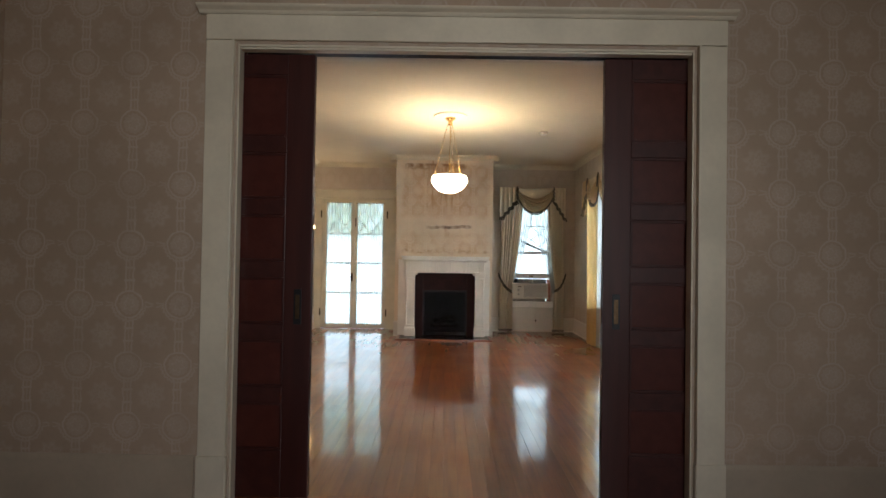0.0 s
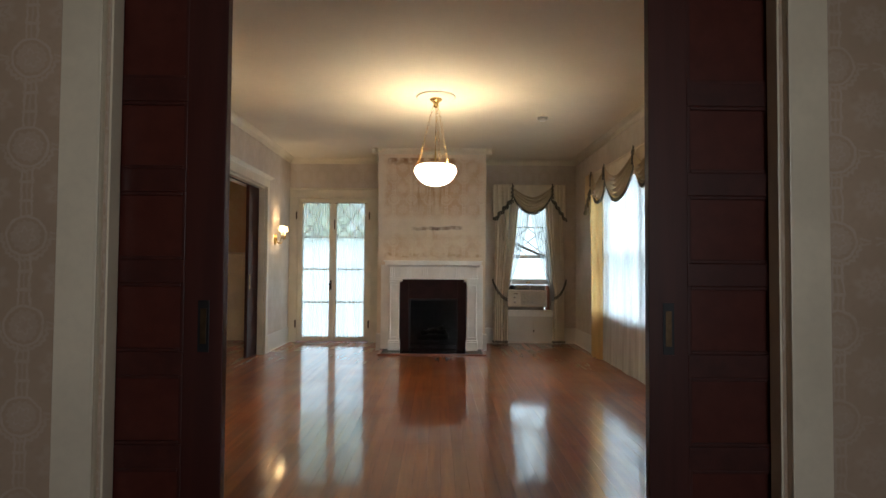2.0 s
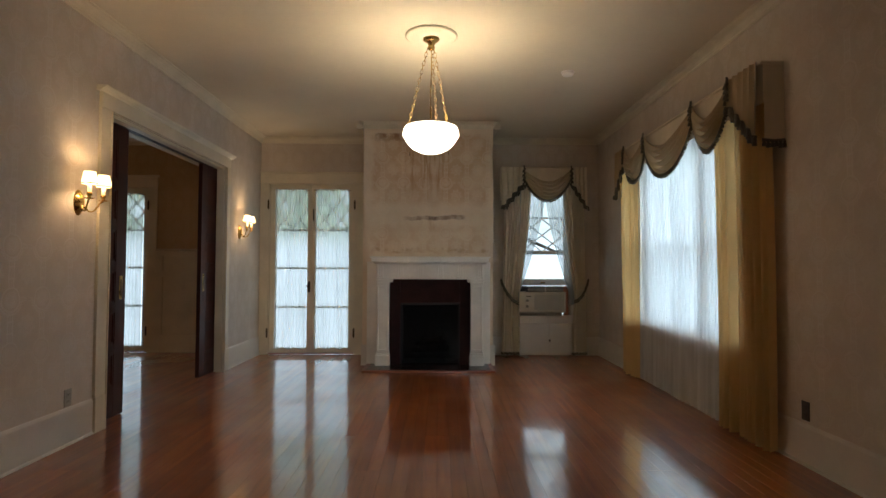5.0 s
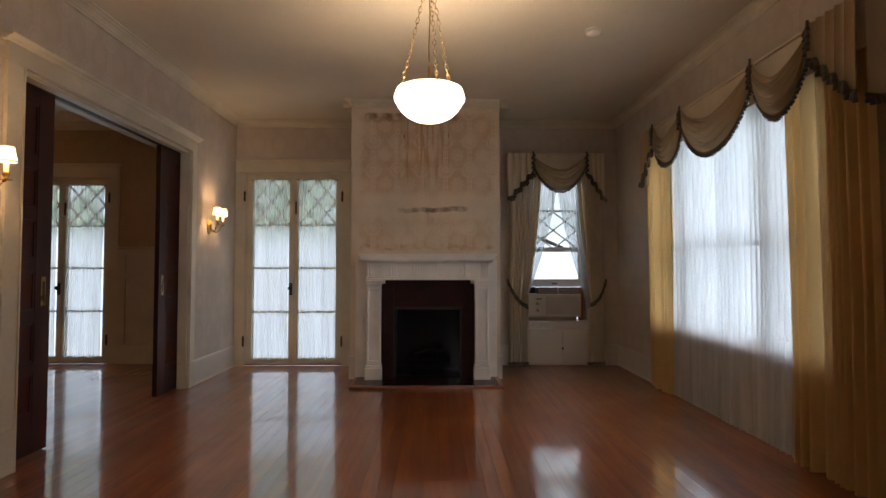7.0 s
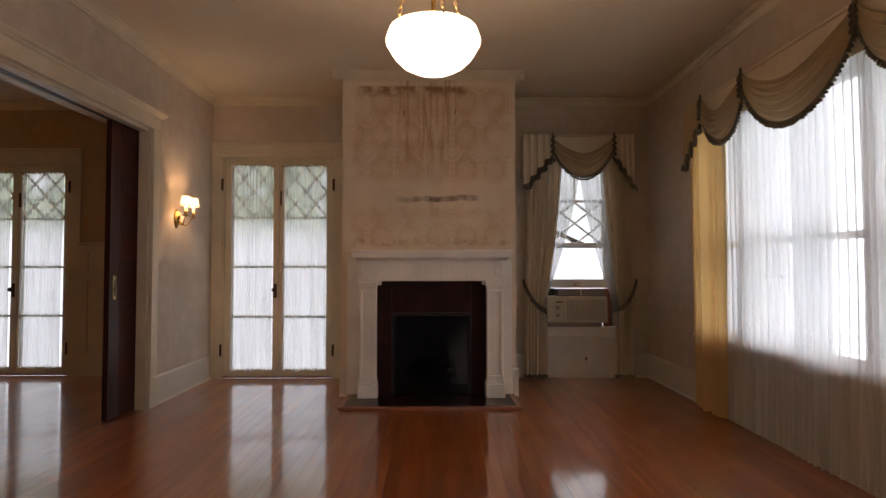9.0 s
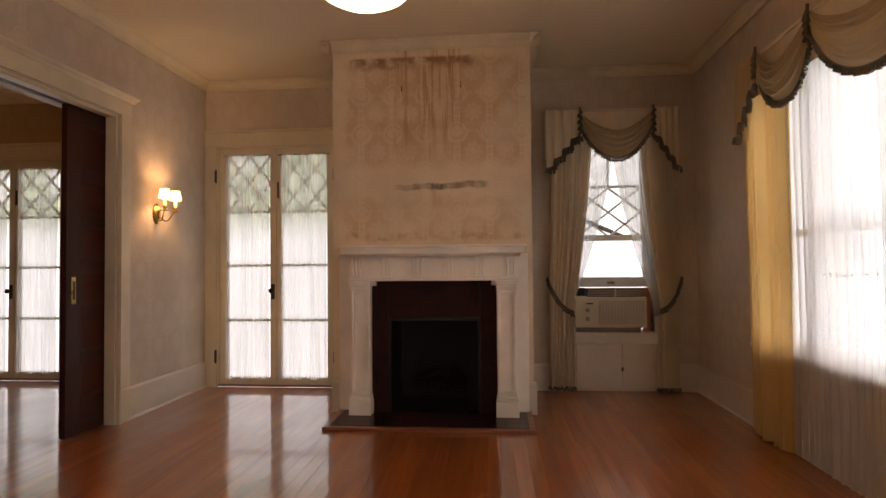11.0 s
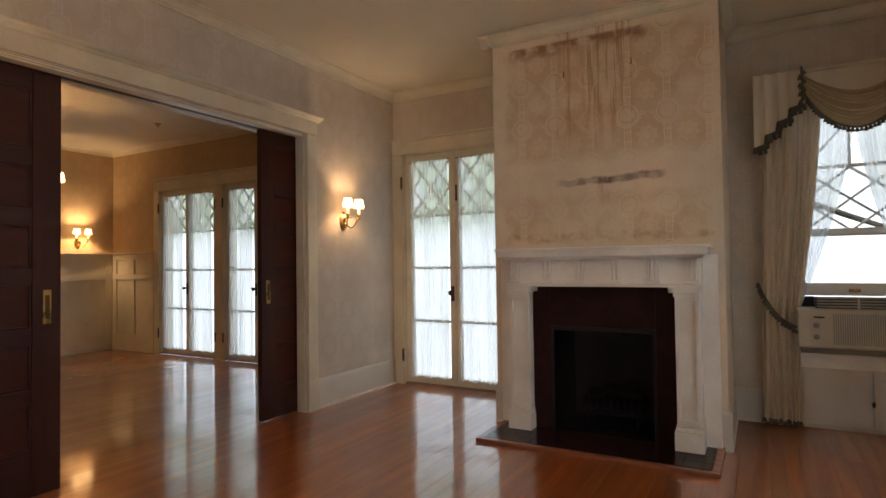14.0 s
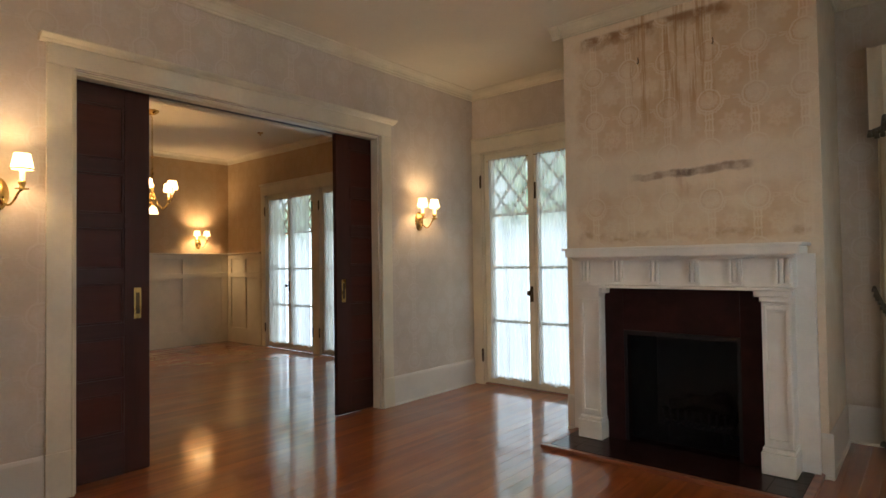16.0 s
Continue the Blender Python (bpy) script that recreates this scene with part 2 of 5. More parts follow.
def clear_glass(name, color=(0.96, 0.98, 0.97), rough=0.02, ior=1.05):
    n = Nodes(name)
    n.base(color)
    n.set(rough=rough)
    n.b.inputs["Transmission Weight"].default_value = 1.0
    n.b.inputs["IOR"].default_value = ior
    return n.m


M_PAPER = wallpaper("wallpaper_living", (0.63, 0.54, 0.445), (0.74, 0.68, 0.62), (0.23, 0.37), 0.75)
M_PAPER_STAIN = wallpaper("wallpaper_chimney", (0.78, 0.65, 0.49), (0.84, 0.75, 0.62), (0.23, 0.37), 0.7, True)
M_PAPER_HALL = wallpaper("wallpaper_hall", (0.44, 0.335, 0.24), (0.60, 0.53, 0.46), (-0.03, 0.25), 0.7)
M_PAPER_DINE = wallpaper("wallpaper_dining", (0.52, 0.37, 0.21), (0.62, 0.48, 0.32), (0.23, 0.37), 0.7)
M_CEIL = plain("ceiling_plaster", (0.72, 0.645, 0.51), 0.8, vary=0.06, scale=1.2, grain=30)
M_CREAM = plain("cream_gloss_paint", (0.72, 0.65, 0.50), 0.38, vary=0.10, scale=3, grain=40)
M_WHITE = plain("white_gloss_paint", (0.90, 0.86, 0.79), 0.36, vary=0.08, scale=4, grain=50)
M_BASE = plain("white_baseboard_paint", (0.70, 0.645, 0.570), 0.45, vary=0.06, scale=3, grain=40)
M_TAN = plain("dull_tan_paint", (0.46, 0.38, 0.28), 0.5, vary=0.10, scale=3, grain=40)
M_DOOR = timber("dark_mahogany", (0.056, 0.014, 0.010), (0.038, 0.009, 0.007), "Z", 0.45, 0.05, spec=0.25)
M_DOORX = timber("dark_mahogany_rail", (0.056, 0.014, 0.010), (0.038, 0.009, 0.007), "Y", 0.45, 0.05, spec=0.25)
M_PANEL = timber("mahogany_panel", (0.075, 0.019, 0.013), (0.060, 0.014, 0.010), "Y", 0.42, 0.04, 4.0, spec=0.18)
M_FLOOR = timber("varnished_fir", (0.44, 0.118, 0.018), (0.28, 0.064, 0.010), "Y", 0.37, 1.0, 6.0, 0.55, (0.17, 0.036, 0.007), 0.0, 0.4, 0.088, 2.4, True)
M_BORDER = timber("varnished_border", (0.30, 0.10, 0.045), (0.18, 0.055, 0.025), "X", 0.36, 0.5, film=0.14)
M_SUB = plain("dark_joint", (0.12, 0.04, 0.014), 0.8)
M_MARBLE = plain("oxblood_tile", (0.030, 0.009, 0.009), 0.5, vary=0.3, scale=9, grain=70, bump=0.03, spec=0.15)
M_HEARTH = plain("hearth_tile", (0.030, 0.011, 0.010), 0.20, vary=0.3, scale=8, grain=60, bump=0.02, spec=0.3)
M_SOOT = plain("sooty_brick", (0.014, 0.013, 0.013), 0.8, vary=0.4, scale=10, grain=60, bump=0.4)
M_IRON = plain("black_iron", (0.02, 0.02, 0.022), 0.45, 0.6, vary=0.2)
M_LOG = timber("charred_log", (0.026, 0.020, 0.017), (0.012, 0.010, 0.009), "X", 0.8, spec=0.1)
M_BRASS = plain("aged_brass", (0.50, 0.33, 0.11), 0.28, 1.0, vary=0.2, scale=20)
M_BRONZE = plain("dark_bronze", (0.10, 0.065, 0.035), 0.4, 0.9, vary=0.3, scale=20)
M_GLASS = clear_glass("window_glass")
M_SMOKED = clear_glass("smoked_glass", (0.82, 0.82, 0.84), 0.10, 1.15)
M_SHEER = cloth("white_sheer", (0.86, 0.88, 0.89), 0.62, 0.0, 300, 0.06, 0.38)
M_DRAPE = cloth("cream_drape", (0.80, 0.57, 0.26), 0.30, 0.2)
M_DRAPE_N = cloth("ivory_drape", (0.88, 0.77, 0.60), 0.12, 0.25)
M_SWAG = cloth("gold_swag", (0.58, 0.45, 0.28), 0.12, 0.3)
M_FRINGE = cloth("olive_fringe", (0.20, 0.175, 0.135), 0.05, 0.2, 600, 0.5)
M_EMBROIDERY = cloth("grey_embroidery", (0.62, 0.64, 0.64), 0.4, 0.0)
M_PLASTIC = plain("almond_plastic", (0.62, 0.56, 0.45), 0.45, vary=0.06)
M_GRILLE = plain("grey_grille", (0.38, 0.35, 0.30), 0.5, vary=0.1)
M_DARK = plain("black_plastic", (0.035, 0.035, 0.035), 0.5)
M_RUSTY = plain("bare_wood_filler", (0.42, 0.16, 0.09), 0.6)
M_BROWNPL = plain("brown_bakelite", (0.07, 0.04, 0.025), 0.4)
M_BOWL = glowing("opal_glass", (1.0, 0.80, 0.55), 6.0)
M_SHADE = glowing("lit_parchment", (1.0, 0.66, 0.30), 5.0, (0.85, 0.72, 0.5), 0.7)
M_CANDLE = glowing("candle_sleeve", (1.0, 0.70, 0.38), 0.7, (0.85, 0.78, 0.62), 0.5)
M_GARDEN = garden("overcast_garden", BACKDROP)
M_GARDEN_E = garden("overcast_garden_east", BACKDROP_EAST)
M_GROUND = plain("lawn", (0.07, 0.11, 0.04), 0.9, vary=0.4, scale=1.5, grain=30, bump=0.5)
M_BARK = plain("bark", (0.07, 0.055, 0.045), 0.9, vary=0.4, scale=12, grain=50, bump=0.8)


# ---- shape helpers ----
def box(bm, x0, x1, y0, y1, z0, z1):
    v = [bm.verts.new((x, y, z)) for z in (z0, z1) for x, y in ((x0, y0), (x1, y0), (x1, y1), (x0, y1))]
    for f in ((3, 2, 1, 0), (4, 5, 6, 7), (0, 1, 5, 4), (1, 2, 6, 5), (2, 3, 7, 6), (3, 0, 4, 7)):
        bm.faces.new([v[i] for i in f])
    return bm


def boxes(*rows):
    bm = bmesh.new()
    for r in rows:
        box(bm, *r)
    return bm


def lathe(bm, profile, at=(0, 0, 0), n=24):
    """Turns (radius, height) pairs round a vertical axis."""
    rings = []
    for r, z in profile:
        if r < 1e-5:
            rings.append([bm.verts.new((at[0], at[1], at[2] + z))])
        else:
            rings.append([bm.verts.new((at[0] + r * math.cos(2 * math.pi * i / n), at[1] + r * math.sin(2 * math.pi * i / n), at[2] + z)) for i in range(n)])
    for a, b in zip(rings, rings[1:]):
        for i in range(n):
            j = (i + 1) % n
            if len(a) == 1 and len(b) == 1:
                continue
            if len(a) == 1:
                bm.faces.new((a[0], b[j], b[i]))
            elif len(b) == 1:
                bm.faces.new((a[i], a[j], b[0]))
            else:
                bm.faces.new((a[i], a[j], b[j], b[i]))
    return bm


def tube(bm, pts, radius, n=8, closed=False):
    """A round bar along points; radius may be one number or one for each point."""
    pts = [Vector(p) for p in pts]
    rad = radius if isinstance(radius, (list, tuple)) else [radius] * len(pts)
    rings = []
    for i, p in enumerate(pts):
        a = pts[i - 1] if (i or closed) else p
        b = pts[(i + 1) % len(pts)] if (i + 1 < len(pts) or closed) else p
        d = (b - a).normalized()
        side = d.cross(Vector((0.31, 0.17, 0.93)) if abs(d.z) < 0.9 else Vector((1, 0, 0))).normalized()
        up = d.cross(side)
        rings.append([bm.verts.new(p + rad[i] * (math.cos(2 * math.pi * k / n) * side + math.sin(2 * math.pi * k / n) * up)) for k in range(n)])
    for a, b in zip(rings, rings[1:] + (rings[:1] if closed else [])):
        for k in range(n):
            bm.faces.new((a[k], a[(k + 1) % n], b[(k + 1) % n], b[k]))
    if not closed:
        bm.faces.new(rings[0])
        bm.faces.new(rings[-1])
    return bm


def prism(bm, profile, along, u0, u1):
    """A moulding: (out, z) outline run along x; out counts towards -y."""
    rings = [[bm.verts.new((u, -o, z)) for o, z in profile] for u in (u0, u1)]
    k = len(profile)
    for i in range(k):
        bm.faces.new((rings[0][i], rings[0][(i + 1) % k], rings[1][(i + 1) % k], rings[1][i]))
    bm.faces.new(rings[0])
    bm.faces.new(rings[1])
    return bm


def sheet(bm, cols, rows, where):
    """A grid whose points come from where(u, v), u and v from 0 to 1."""
    g = [[bm.verts.new(where(i / cols, j / rows)) for i in range(cols + 1)] for j in range(rows + 1)]
    for j in range(rows):
        for i in range(cols):
            bm.faces.new((g[j][i], g[j][i + 1], g[j + 1][i + 1], g[j + 1][i]))
    return bm


def mesh_of(name, bm, material, bevel=0.0, smooth=False):
    bmesh.ops.recalc_face_normals(bm, faces=bm.faces)
    if bevel:
        bmesh.ops.bevel(bm, geom=list(bm.edges), offset=bevel, segments=2, profile=0.6, affect="EDGES", clamp_overlap=True)
    me = bpy.data.meshes.new(name)
    bm.to_mesh(me)
    bm.free()
    for m in material if isinstance(material, (list, tuple)) else (material,):
        me.materials.append(m)
    if smooth:
        me.polygons.foreach_set("use_smooth", [True] * len(me.polygons))
    return me


def part(name, bm, material, parent, label="", bevel=0.0, smooth=False, at=None):
    ob = new(name, mesh_of(name, bm, material, bevel, smooth))
    ob.parent = parent
    if at is not None:
        ob.matrix_basis = at
    return tagged(ob, label)


def thing(name, m, label, category, group="", kind=""):
    ob = new(name)
    ob.matrix_basis = m
    ob.empty_display_size = 0.1
    return tagged(ob, label, category, group, kind)


def fixed(name, bm, material, label="", bevel=0.0, m=None, category="", smooth=False):
    ob = new(name, mesh_of(name, bm, material, bevel, smooth))
    if m is not None:
        ob.matrix_basis = m
    return tagged(ob, label, category, kind="structure")


def on_north(x, y, z=0.0):
    return pose(x, y, z)


def on_west(x, y, z=0.0):
    return pose(x, y, z, 0, 0, 90)


def on_east(x, y, z=0.0):
    return pose(x, y, z, 0, 0, -90)


def on_south(x, y, z=0.0):
    return pose(x, y, z, 0, 0, 180)


def bulb(name, at, power, radius=0.03, color=WARM):
    lamp = new(name, bpy.data.lights.new(name, "POINT"))
    lamp.data.energy, lamp.data.shadow_soft_size, lamp.data.color = power, radius, color
    lamp.location = at
    return lamp


# ---- structure ----
def wall(name, axis, f0, f1, u0, u1, holes, mats, label, z1=H):
    """A wall from face f0 to face f1, running along x or y, with holes (ua, ub, za, zb). mats: low face, high face."""
    us = sorted({u0, u1, *(h[0] for h in holes), *(h[1] for h in holes)})
    zs = sorted({0.0, z1, *(h[2] for h in holes), *(h[3] for h in holes)})
    bm = bmesh.new()
    for a, b in zip(us, us[1:]):
        for c, d in zip(zs, zs[1:]):
            if any(h[0] <= a and b <= h[1] and h[2] <= c and d <= h[3] for h in holes):
                continue
            box(bm, a, b, f0, f1, c, d) if axis == "x" else box(bm, f0, f1, a, b, c, d)
    bmesh.ops.remove_doubles(bm, verts=bm.verts, dist=1e-5)
    inner = [f for f in bm.faces if all(len(e.link_faces) > 2 for e in f.edges)]
    bmesh.ops.delete(bm, geom=inner, context="FACES_ONLY")
    bmesh.ops.recalc_face_normals(bm, faces=bm.faces)
    k = 1 if axis == "x" else 0
    for f in bm.faces:
        if f.normal[k] > 0.5:
            f.material_index = 1
    me = bpy.data.meshes.new(name)
    bm.to_mesh(me)
    bm.free()
    for m in mats:
        me.materials.append(m)
    return tagged(new(name, me), label, "wall", kind="structure")


ENTRY = (-0.905, 1.505, 2.42)          # opening to the hall: from, to, height
SIDE = (6.612, 8.920, 2.360)           # opening to the dining room
FRENCH = (-2.06, -0.865, 2.377)
NWIN = (1.40, 2.15, 0.55, 2.36)
EWIN = (6.43, 9.04, 0.62, 2.36)
DFR = ((-6.36, -5.17, 2.33), (-5.01, -3.82, 2.33))

e0, e1, eh = ENTRY
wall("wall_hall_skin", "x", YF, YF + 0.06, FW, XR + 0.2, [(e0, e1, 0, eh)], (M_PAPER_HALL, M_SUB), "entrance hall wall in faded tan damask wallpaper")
wall("wall_south", "x", YS - 0.065, YS, XD, XR + 0.2, [(e0, e1, 0, eh)], (M_SUB, M_PAPER), "living room wall in pale damask wallpaper by the entrance")
s0, s1, sh = SIDE
wall("wall_west", "y", XL - 0.06, XL, YS, YB, [(s0, s1, 0, sh)], (M_SUB, M_PAPER), "living room wall in faded pale damask wallpaper")
wall("wall_west_skin", "y", XD, XD + 0.065, DS, DN, [(s0, s1, 0, sh)], (M_PAPER_DINE, M_SUB), "dining room side of the partition wall")
wall("wall_north", "x", YB, YB + 0.22, XL - 0.06, XR + 0.2, [(FRENCH[0], FRENCH[1], 0, FRENCH[2]), NWIN], (M_PAPER, M_CREAM), "living room end wall in faded damask wallpaper")
wall("wall_east", "y", XR, XR + 0.2, YS, YB, [EWIN], (M_PAPER, M_CREAM), "living room window wall in faded damask wallpaper")
wall("wall_dining_north", "x", DN, DN + 0.2, DW - 0.2, XD, [(a, b, 0, c) for a, b, c in DFR], (M_PAPER_DINE, M_CREAM), "dining room wall in warm damask wallpaper")
wall("wall_dining_west", "y", DW - 0.2, DW, DS, DN, [], (M_CREAM, M_PAPER_DINE), "dining room wall in warm damask wallpaper")
wall("wall_dining_south", "x", DS - 0.2, DS, DW - 0.2, XD, [], (M_CREAM, M_PAPER_DINE), "plain dining room wall in damask wallpaper")
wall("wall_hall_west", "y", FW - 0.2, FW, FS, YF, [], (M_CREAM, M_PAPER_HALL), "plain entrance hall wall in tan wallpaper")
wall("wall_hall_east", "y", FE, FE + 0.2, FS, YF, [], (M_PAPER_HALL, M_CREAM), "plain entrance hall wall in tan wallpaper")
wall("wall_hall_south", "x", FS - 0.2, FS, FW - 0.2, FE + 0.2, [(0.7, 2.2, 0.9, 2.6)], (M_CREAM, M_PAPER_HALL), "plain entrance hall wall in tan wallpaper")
fixed("ceiling", boxes((DW - 0.2, XR + 0.2, FS - 0.2, DN + 0.2, H, H + 0.15)), M_CEIL, "warm white plaster ceiling", category="ceiling")

# chimney breast with the fire opening through its face
FBX0, FBX1, FBZ = -0.157, 0.567, 0.775
wall("chimney_breast", "x", BY, YB, BX0, BX1, [(FBX0 - 0.02, FBX1 + 0.02, 0, FBZ + 0.02)], (M_PAPER_STAIN, M_PAPER_STAIN), "chimney breast in damask wallpaper with brown water stains")


def crown(name, runs):
    """Cove moulding under the ceiling; runs: pose and the span along the wall."""
    prof = [(0, H - 0.078), (0.012, H - 0.078), (0.015, H - 0.072), (0.015, H - 0.060), (0.021, H - 0.056), (0.026, H - 0.040), (0.040, H - 0.024), (0.062, H - 0.014), (0.066, H - 0.010), (0.088, H - 0.008), (0.090, H - 0.001), (0, H - 0.001)]
    bm = bmesh.new()
    for m, a, b in runs:
        sub = bmesh.new()
        prism(sub, prof, "x", a, b)
        sub.transform(m)
        me = bpy.data.meshes.new("tmp")
        sub.to_mesh(me)
        sub.free()
        bm.from_mesh(me)
        bpy.data.meshes.remove(me)
    return fixed(name, bm, M_CREAM, "cream painted crown moulding", category="trim")


crown("crown_moulding_living", [
    (on_west(XL, 0), YS, YB), (on_north(0, YB), XL, BX0), (on_north(0, YB), BX1, XR), (on_north(0, BY), BX0 - 0.090, BX1 + 0.090),
    (on_east(BX0, 0), -YB, -BY + 0.090), (on_west(BX1, 0), BY - 0.090, YB), (on_east(XR, 0), -YB, -YS), (on_south(0, YS), -XR, -XL)])
crown("crown_moulding_dining", [(on_north(0, DN), DW, XD), (on_west(DW, 0), DS, DN), (on_east(XD, 0), -DN, -DS)])
crown("crown_moulding_hall", [(on_north(0, YF), FW, FE), (on_west(FW, 0), FS, YF), (on_east(FE, 0), -YF, -FS)])

BASE = [(0, 0), (0.012, 0), (0.012, 0.230), (0.009, 0.240), (0.006, 0.248), (0.003, 0.252), (0, 0.252)]


def baseboard(name, m, a, b, material=M_BASE):
    fixed(name, prism(bmesh.new(), BASE, "x", a, b), material, "painted tall baseboard along the wall", m=m, category="baseboard")
    fixed(name + "_shoe", prism(bmesh.new(), [(0.0122, 0), (0.024, 0), (0.022, 0.010), (0.015, 0.016), (0.0122, 0.016)], "x", a, b), material, "painted shoe moulding", m=m, category="baseboard")


baseboard("baseboard_hall_a", on_north(0, YF), FW, -1.09, M_TAN)
baseboard("baseboard_hall_b", on_north(0, YF), 1.66, FE, M_TAN)
baseboard("baseboard_west_a", on_west(XL, 0), YS, 6.49)
baseboard("baseboard_west_b", on_west(XL, 0), 9.06, YB)
baseboard("baseboard_north_a", on_north(0, YB), BX1 + 0.012, NWIN[0] - 0.061)
baseboard("baseboard_north_b", on_north(0, YB), NWIN[1] + 0.061, XR)
baseboard("baseboard_east", on_east(XR, 0), -YB, -YS)
baseboard("baseboard_chimney_front", on_north(0, BY), 0.946, BX1 + 0.022)
baseboard("baseboard_chimney_left", on_north(0, BY), BX0 - 0.012, -0.576)
baseboard("baseboard_chimney_side", on_west(BX1, 0), BY, YB)


def casing(name, m, a, b, top, wide=0.15, label="cream painted door casing with a cap moulding", material=M_CREAM, foot=True, head=0.135):
    """Flat casing round an opening: legs on plinths, a frieze head and a moulded cap."""
    t = thing(name, m, label, "door casing", kind="structure")
    for x0, x1 in ((a - wide, a), (b, b + wide)):
        part("leg", boxes((x0, x1, -0.022, 0, 0, top)), material, t, bevel=0.003)
        if foot:
            part("plinth", boxes((x0 - 0.004, x1 + 0.004, -0.030, 0, 0.001, 0.255)), material, t, bevel=0.003)
    for x0, x1 in ((a - 0.012, a), (b, b + 0.012)):
        part("bead", boxes((x0, x1, -0.034, -0.0225, 0.0, top)), material, t, bevel=0.004)
    part("head", boxes((a - wide, b + wide, -0.026, 0, top + 0.002, top + head)), material, t, bevel=0.003)
    cap = [(0, 0), (0.030, 0), (0.040, 0.008), (0.044, 0.014), (0.070, 0.024), (0.078, 0.032), (0.078, 0.036), (0, 0.036)]
    part("cap", prism(bmesh.new(), [(o, z + top + head + 0.001) for o, z in cap], "x", a - wide - 0.036, b + wide + 0.036), material, t)
    return t


def jamb(name, m, a, b, top, depth, slot):
    """Jamb linings: two boards each side with the slot that the sliding leaf leaves by."""
    t = thing(name, m, "painted jamb lining with a slot for the pocket door", "door jamb", kind="structure")
    for y0, y1 in ((0.0, slot[0]), (slot[1], depth)):
        part("side", boxes((a, a + 0.009, y0, y1, 0, top)), M_CREAM, t, bevel=0.003)
        part("side", boxes((b - 0.009, b, y0, y1, 0, top)), M_CREAM, t, bevel=0.003)
        part("head", boxes((a, b, y0, y1, top - 0.014, top - 0.0005)), M_CREAM, t, bevel=0.003)
        part("stop", boxes((a + 0.010, b - 0.010, y0 + 0.006, y1 - 0.006, top - 0.026, top - 0.0145)), M_CREAM, t, bevel=0.004)
    part("track", boxes((a + 0.02, b - 0.02, slot[0] + 0.004, slot[1] - 0.004, top - 0.022, top - 0.001)), M_IRON, t)
    return t


casing("door_casing_hall", on_north(0, YF), e0 - 0.012, e1 + 0.012, eh + 0.012)
casing("door_casing_south", on_south(0, YS), -e1 - 0.012, -e0 + 0.012, eh + 0.012, material=M_WHITE)
casing("door_casing_west", on_west(XL, 0), s0 - 0.010, s1 + 0.010, sh + 0.004, 0.130, head=0.116)
casing("door_casing_dining", on_east(XD, 0), -s1 - 0.010, -s0 + 0.010, sh + 0.004, 0.130)
jamb("door_jamb_hall", on_north(0, YF), e0, e1, eh, YS - YF, (0.066, 0.124))
jamb("door_jamb_west", on_west(XL, 0), s0, s1, sh, XL - XD, (0.086, 0.144))


# ---- pocket doors ----
def pocket_door(m, width, height, flip, label, metal=None):
    """Six-panel sliding leaf; its leading edge is at x = 0 and it runs back to x = -width."""
    t = thing("pocket_door", m, label, "door", "sliding doors in the partition")
    k = -1 if flip else 1

    def bar(name, x0, x1, z0, z1, y=0.021, material=M_DOOR, bevel=0.003, parent=None):
        xa, xb = sorted((k * x0, k * x1))
        return part(name, boxes((xa, xb, -y, y, z0, z1)), material, parent or t, bevel=bevel)

    bar("leading_stile", -0.145, 0, 0, height)
    bar("rear_stile", -width, -width + 0.13, 0, height)
    zs = [(0.0, 0.25)]
    step = (height - 0.25 - 0.11) / 6
    for i in range(6):
        lo = 0.25 + i * step
        hi = lo + step - (0.085 if i < 5 else 0.0)
        p = bar("panel", -width + 0.131, -0.146, lo + 0.001, hi - 0.001, 0.007, M_PANEL, 0)
        for side in (-1, 1):
            bm = bmesh.new()
            xa, xb = sorted((k * (-width + 0.131), k * -0.146))
            y0, y1 = sorted((side * 0.0075, side * 0.017))
            for r in ((xa, xa + 0.014, y0, y1, lo, hi), (xb - 0.014, xb, y0, y1, lo, hi), (xa + 0.014, xb - 0.014, y0, y1, lo, lo + 0.014), (xa + 0.014, xb - 0.014, y0, y1, hi - 0.014, hi)):
                box(bm, *r)
            part("panel_mould", bm, M_DOOR, p, bevel=0.003)
        zs.append((hi, lo + step if i < 5 else height))
    for lo, hi in zs:
        bar("rail", -width + 0.1305, -0.1455, lo, hi, 0.0208, M_DOORX)
    for side in (-1, 1):
        xa, xb = sorted((k * -0.092, k * -0.050))
        y0, y1 = sorted((side * 0.0212, side * 0.0245))
        h = part("flush_pull", boxes((xa, xb, y0, y1, 0.925, 1.115)), metal or M_BRASS, t, "oblong aged flush pull", bevel=0.0015)
        ya, yb = sorted((side * 0.0246, side * 0.0262))
        part("recess", boxes((xa + 0.010, xb - 0.010, ya, yb, 0.955, 1.085)), M_BRONZE, h, bevel=0.0006)
    return t


LEAF = "dark mahogany six-panel pocket door, half slid into the wall"
pocket_door(on_north(-0.513, YF + 0.095, 0.008), 1.18, eh - 0.036, False, LEAF, M_IRON)
pocket_door(on_north(1.055, YF + 0.095, 0.008), 1.18, eh - 0.036, True, LEAF, M_IRON)
pocket_door(on_west(XL - 0.115, 7.050, 0.008), 1.12, sh - 0.034, False, LEAF)
pocket_door(on_west(XL - 0.115, 8.53, 0.008), 1.12, sh - 0.034, True, LEAF)


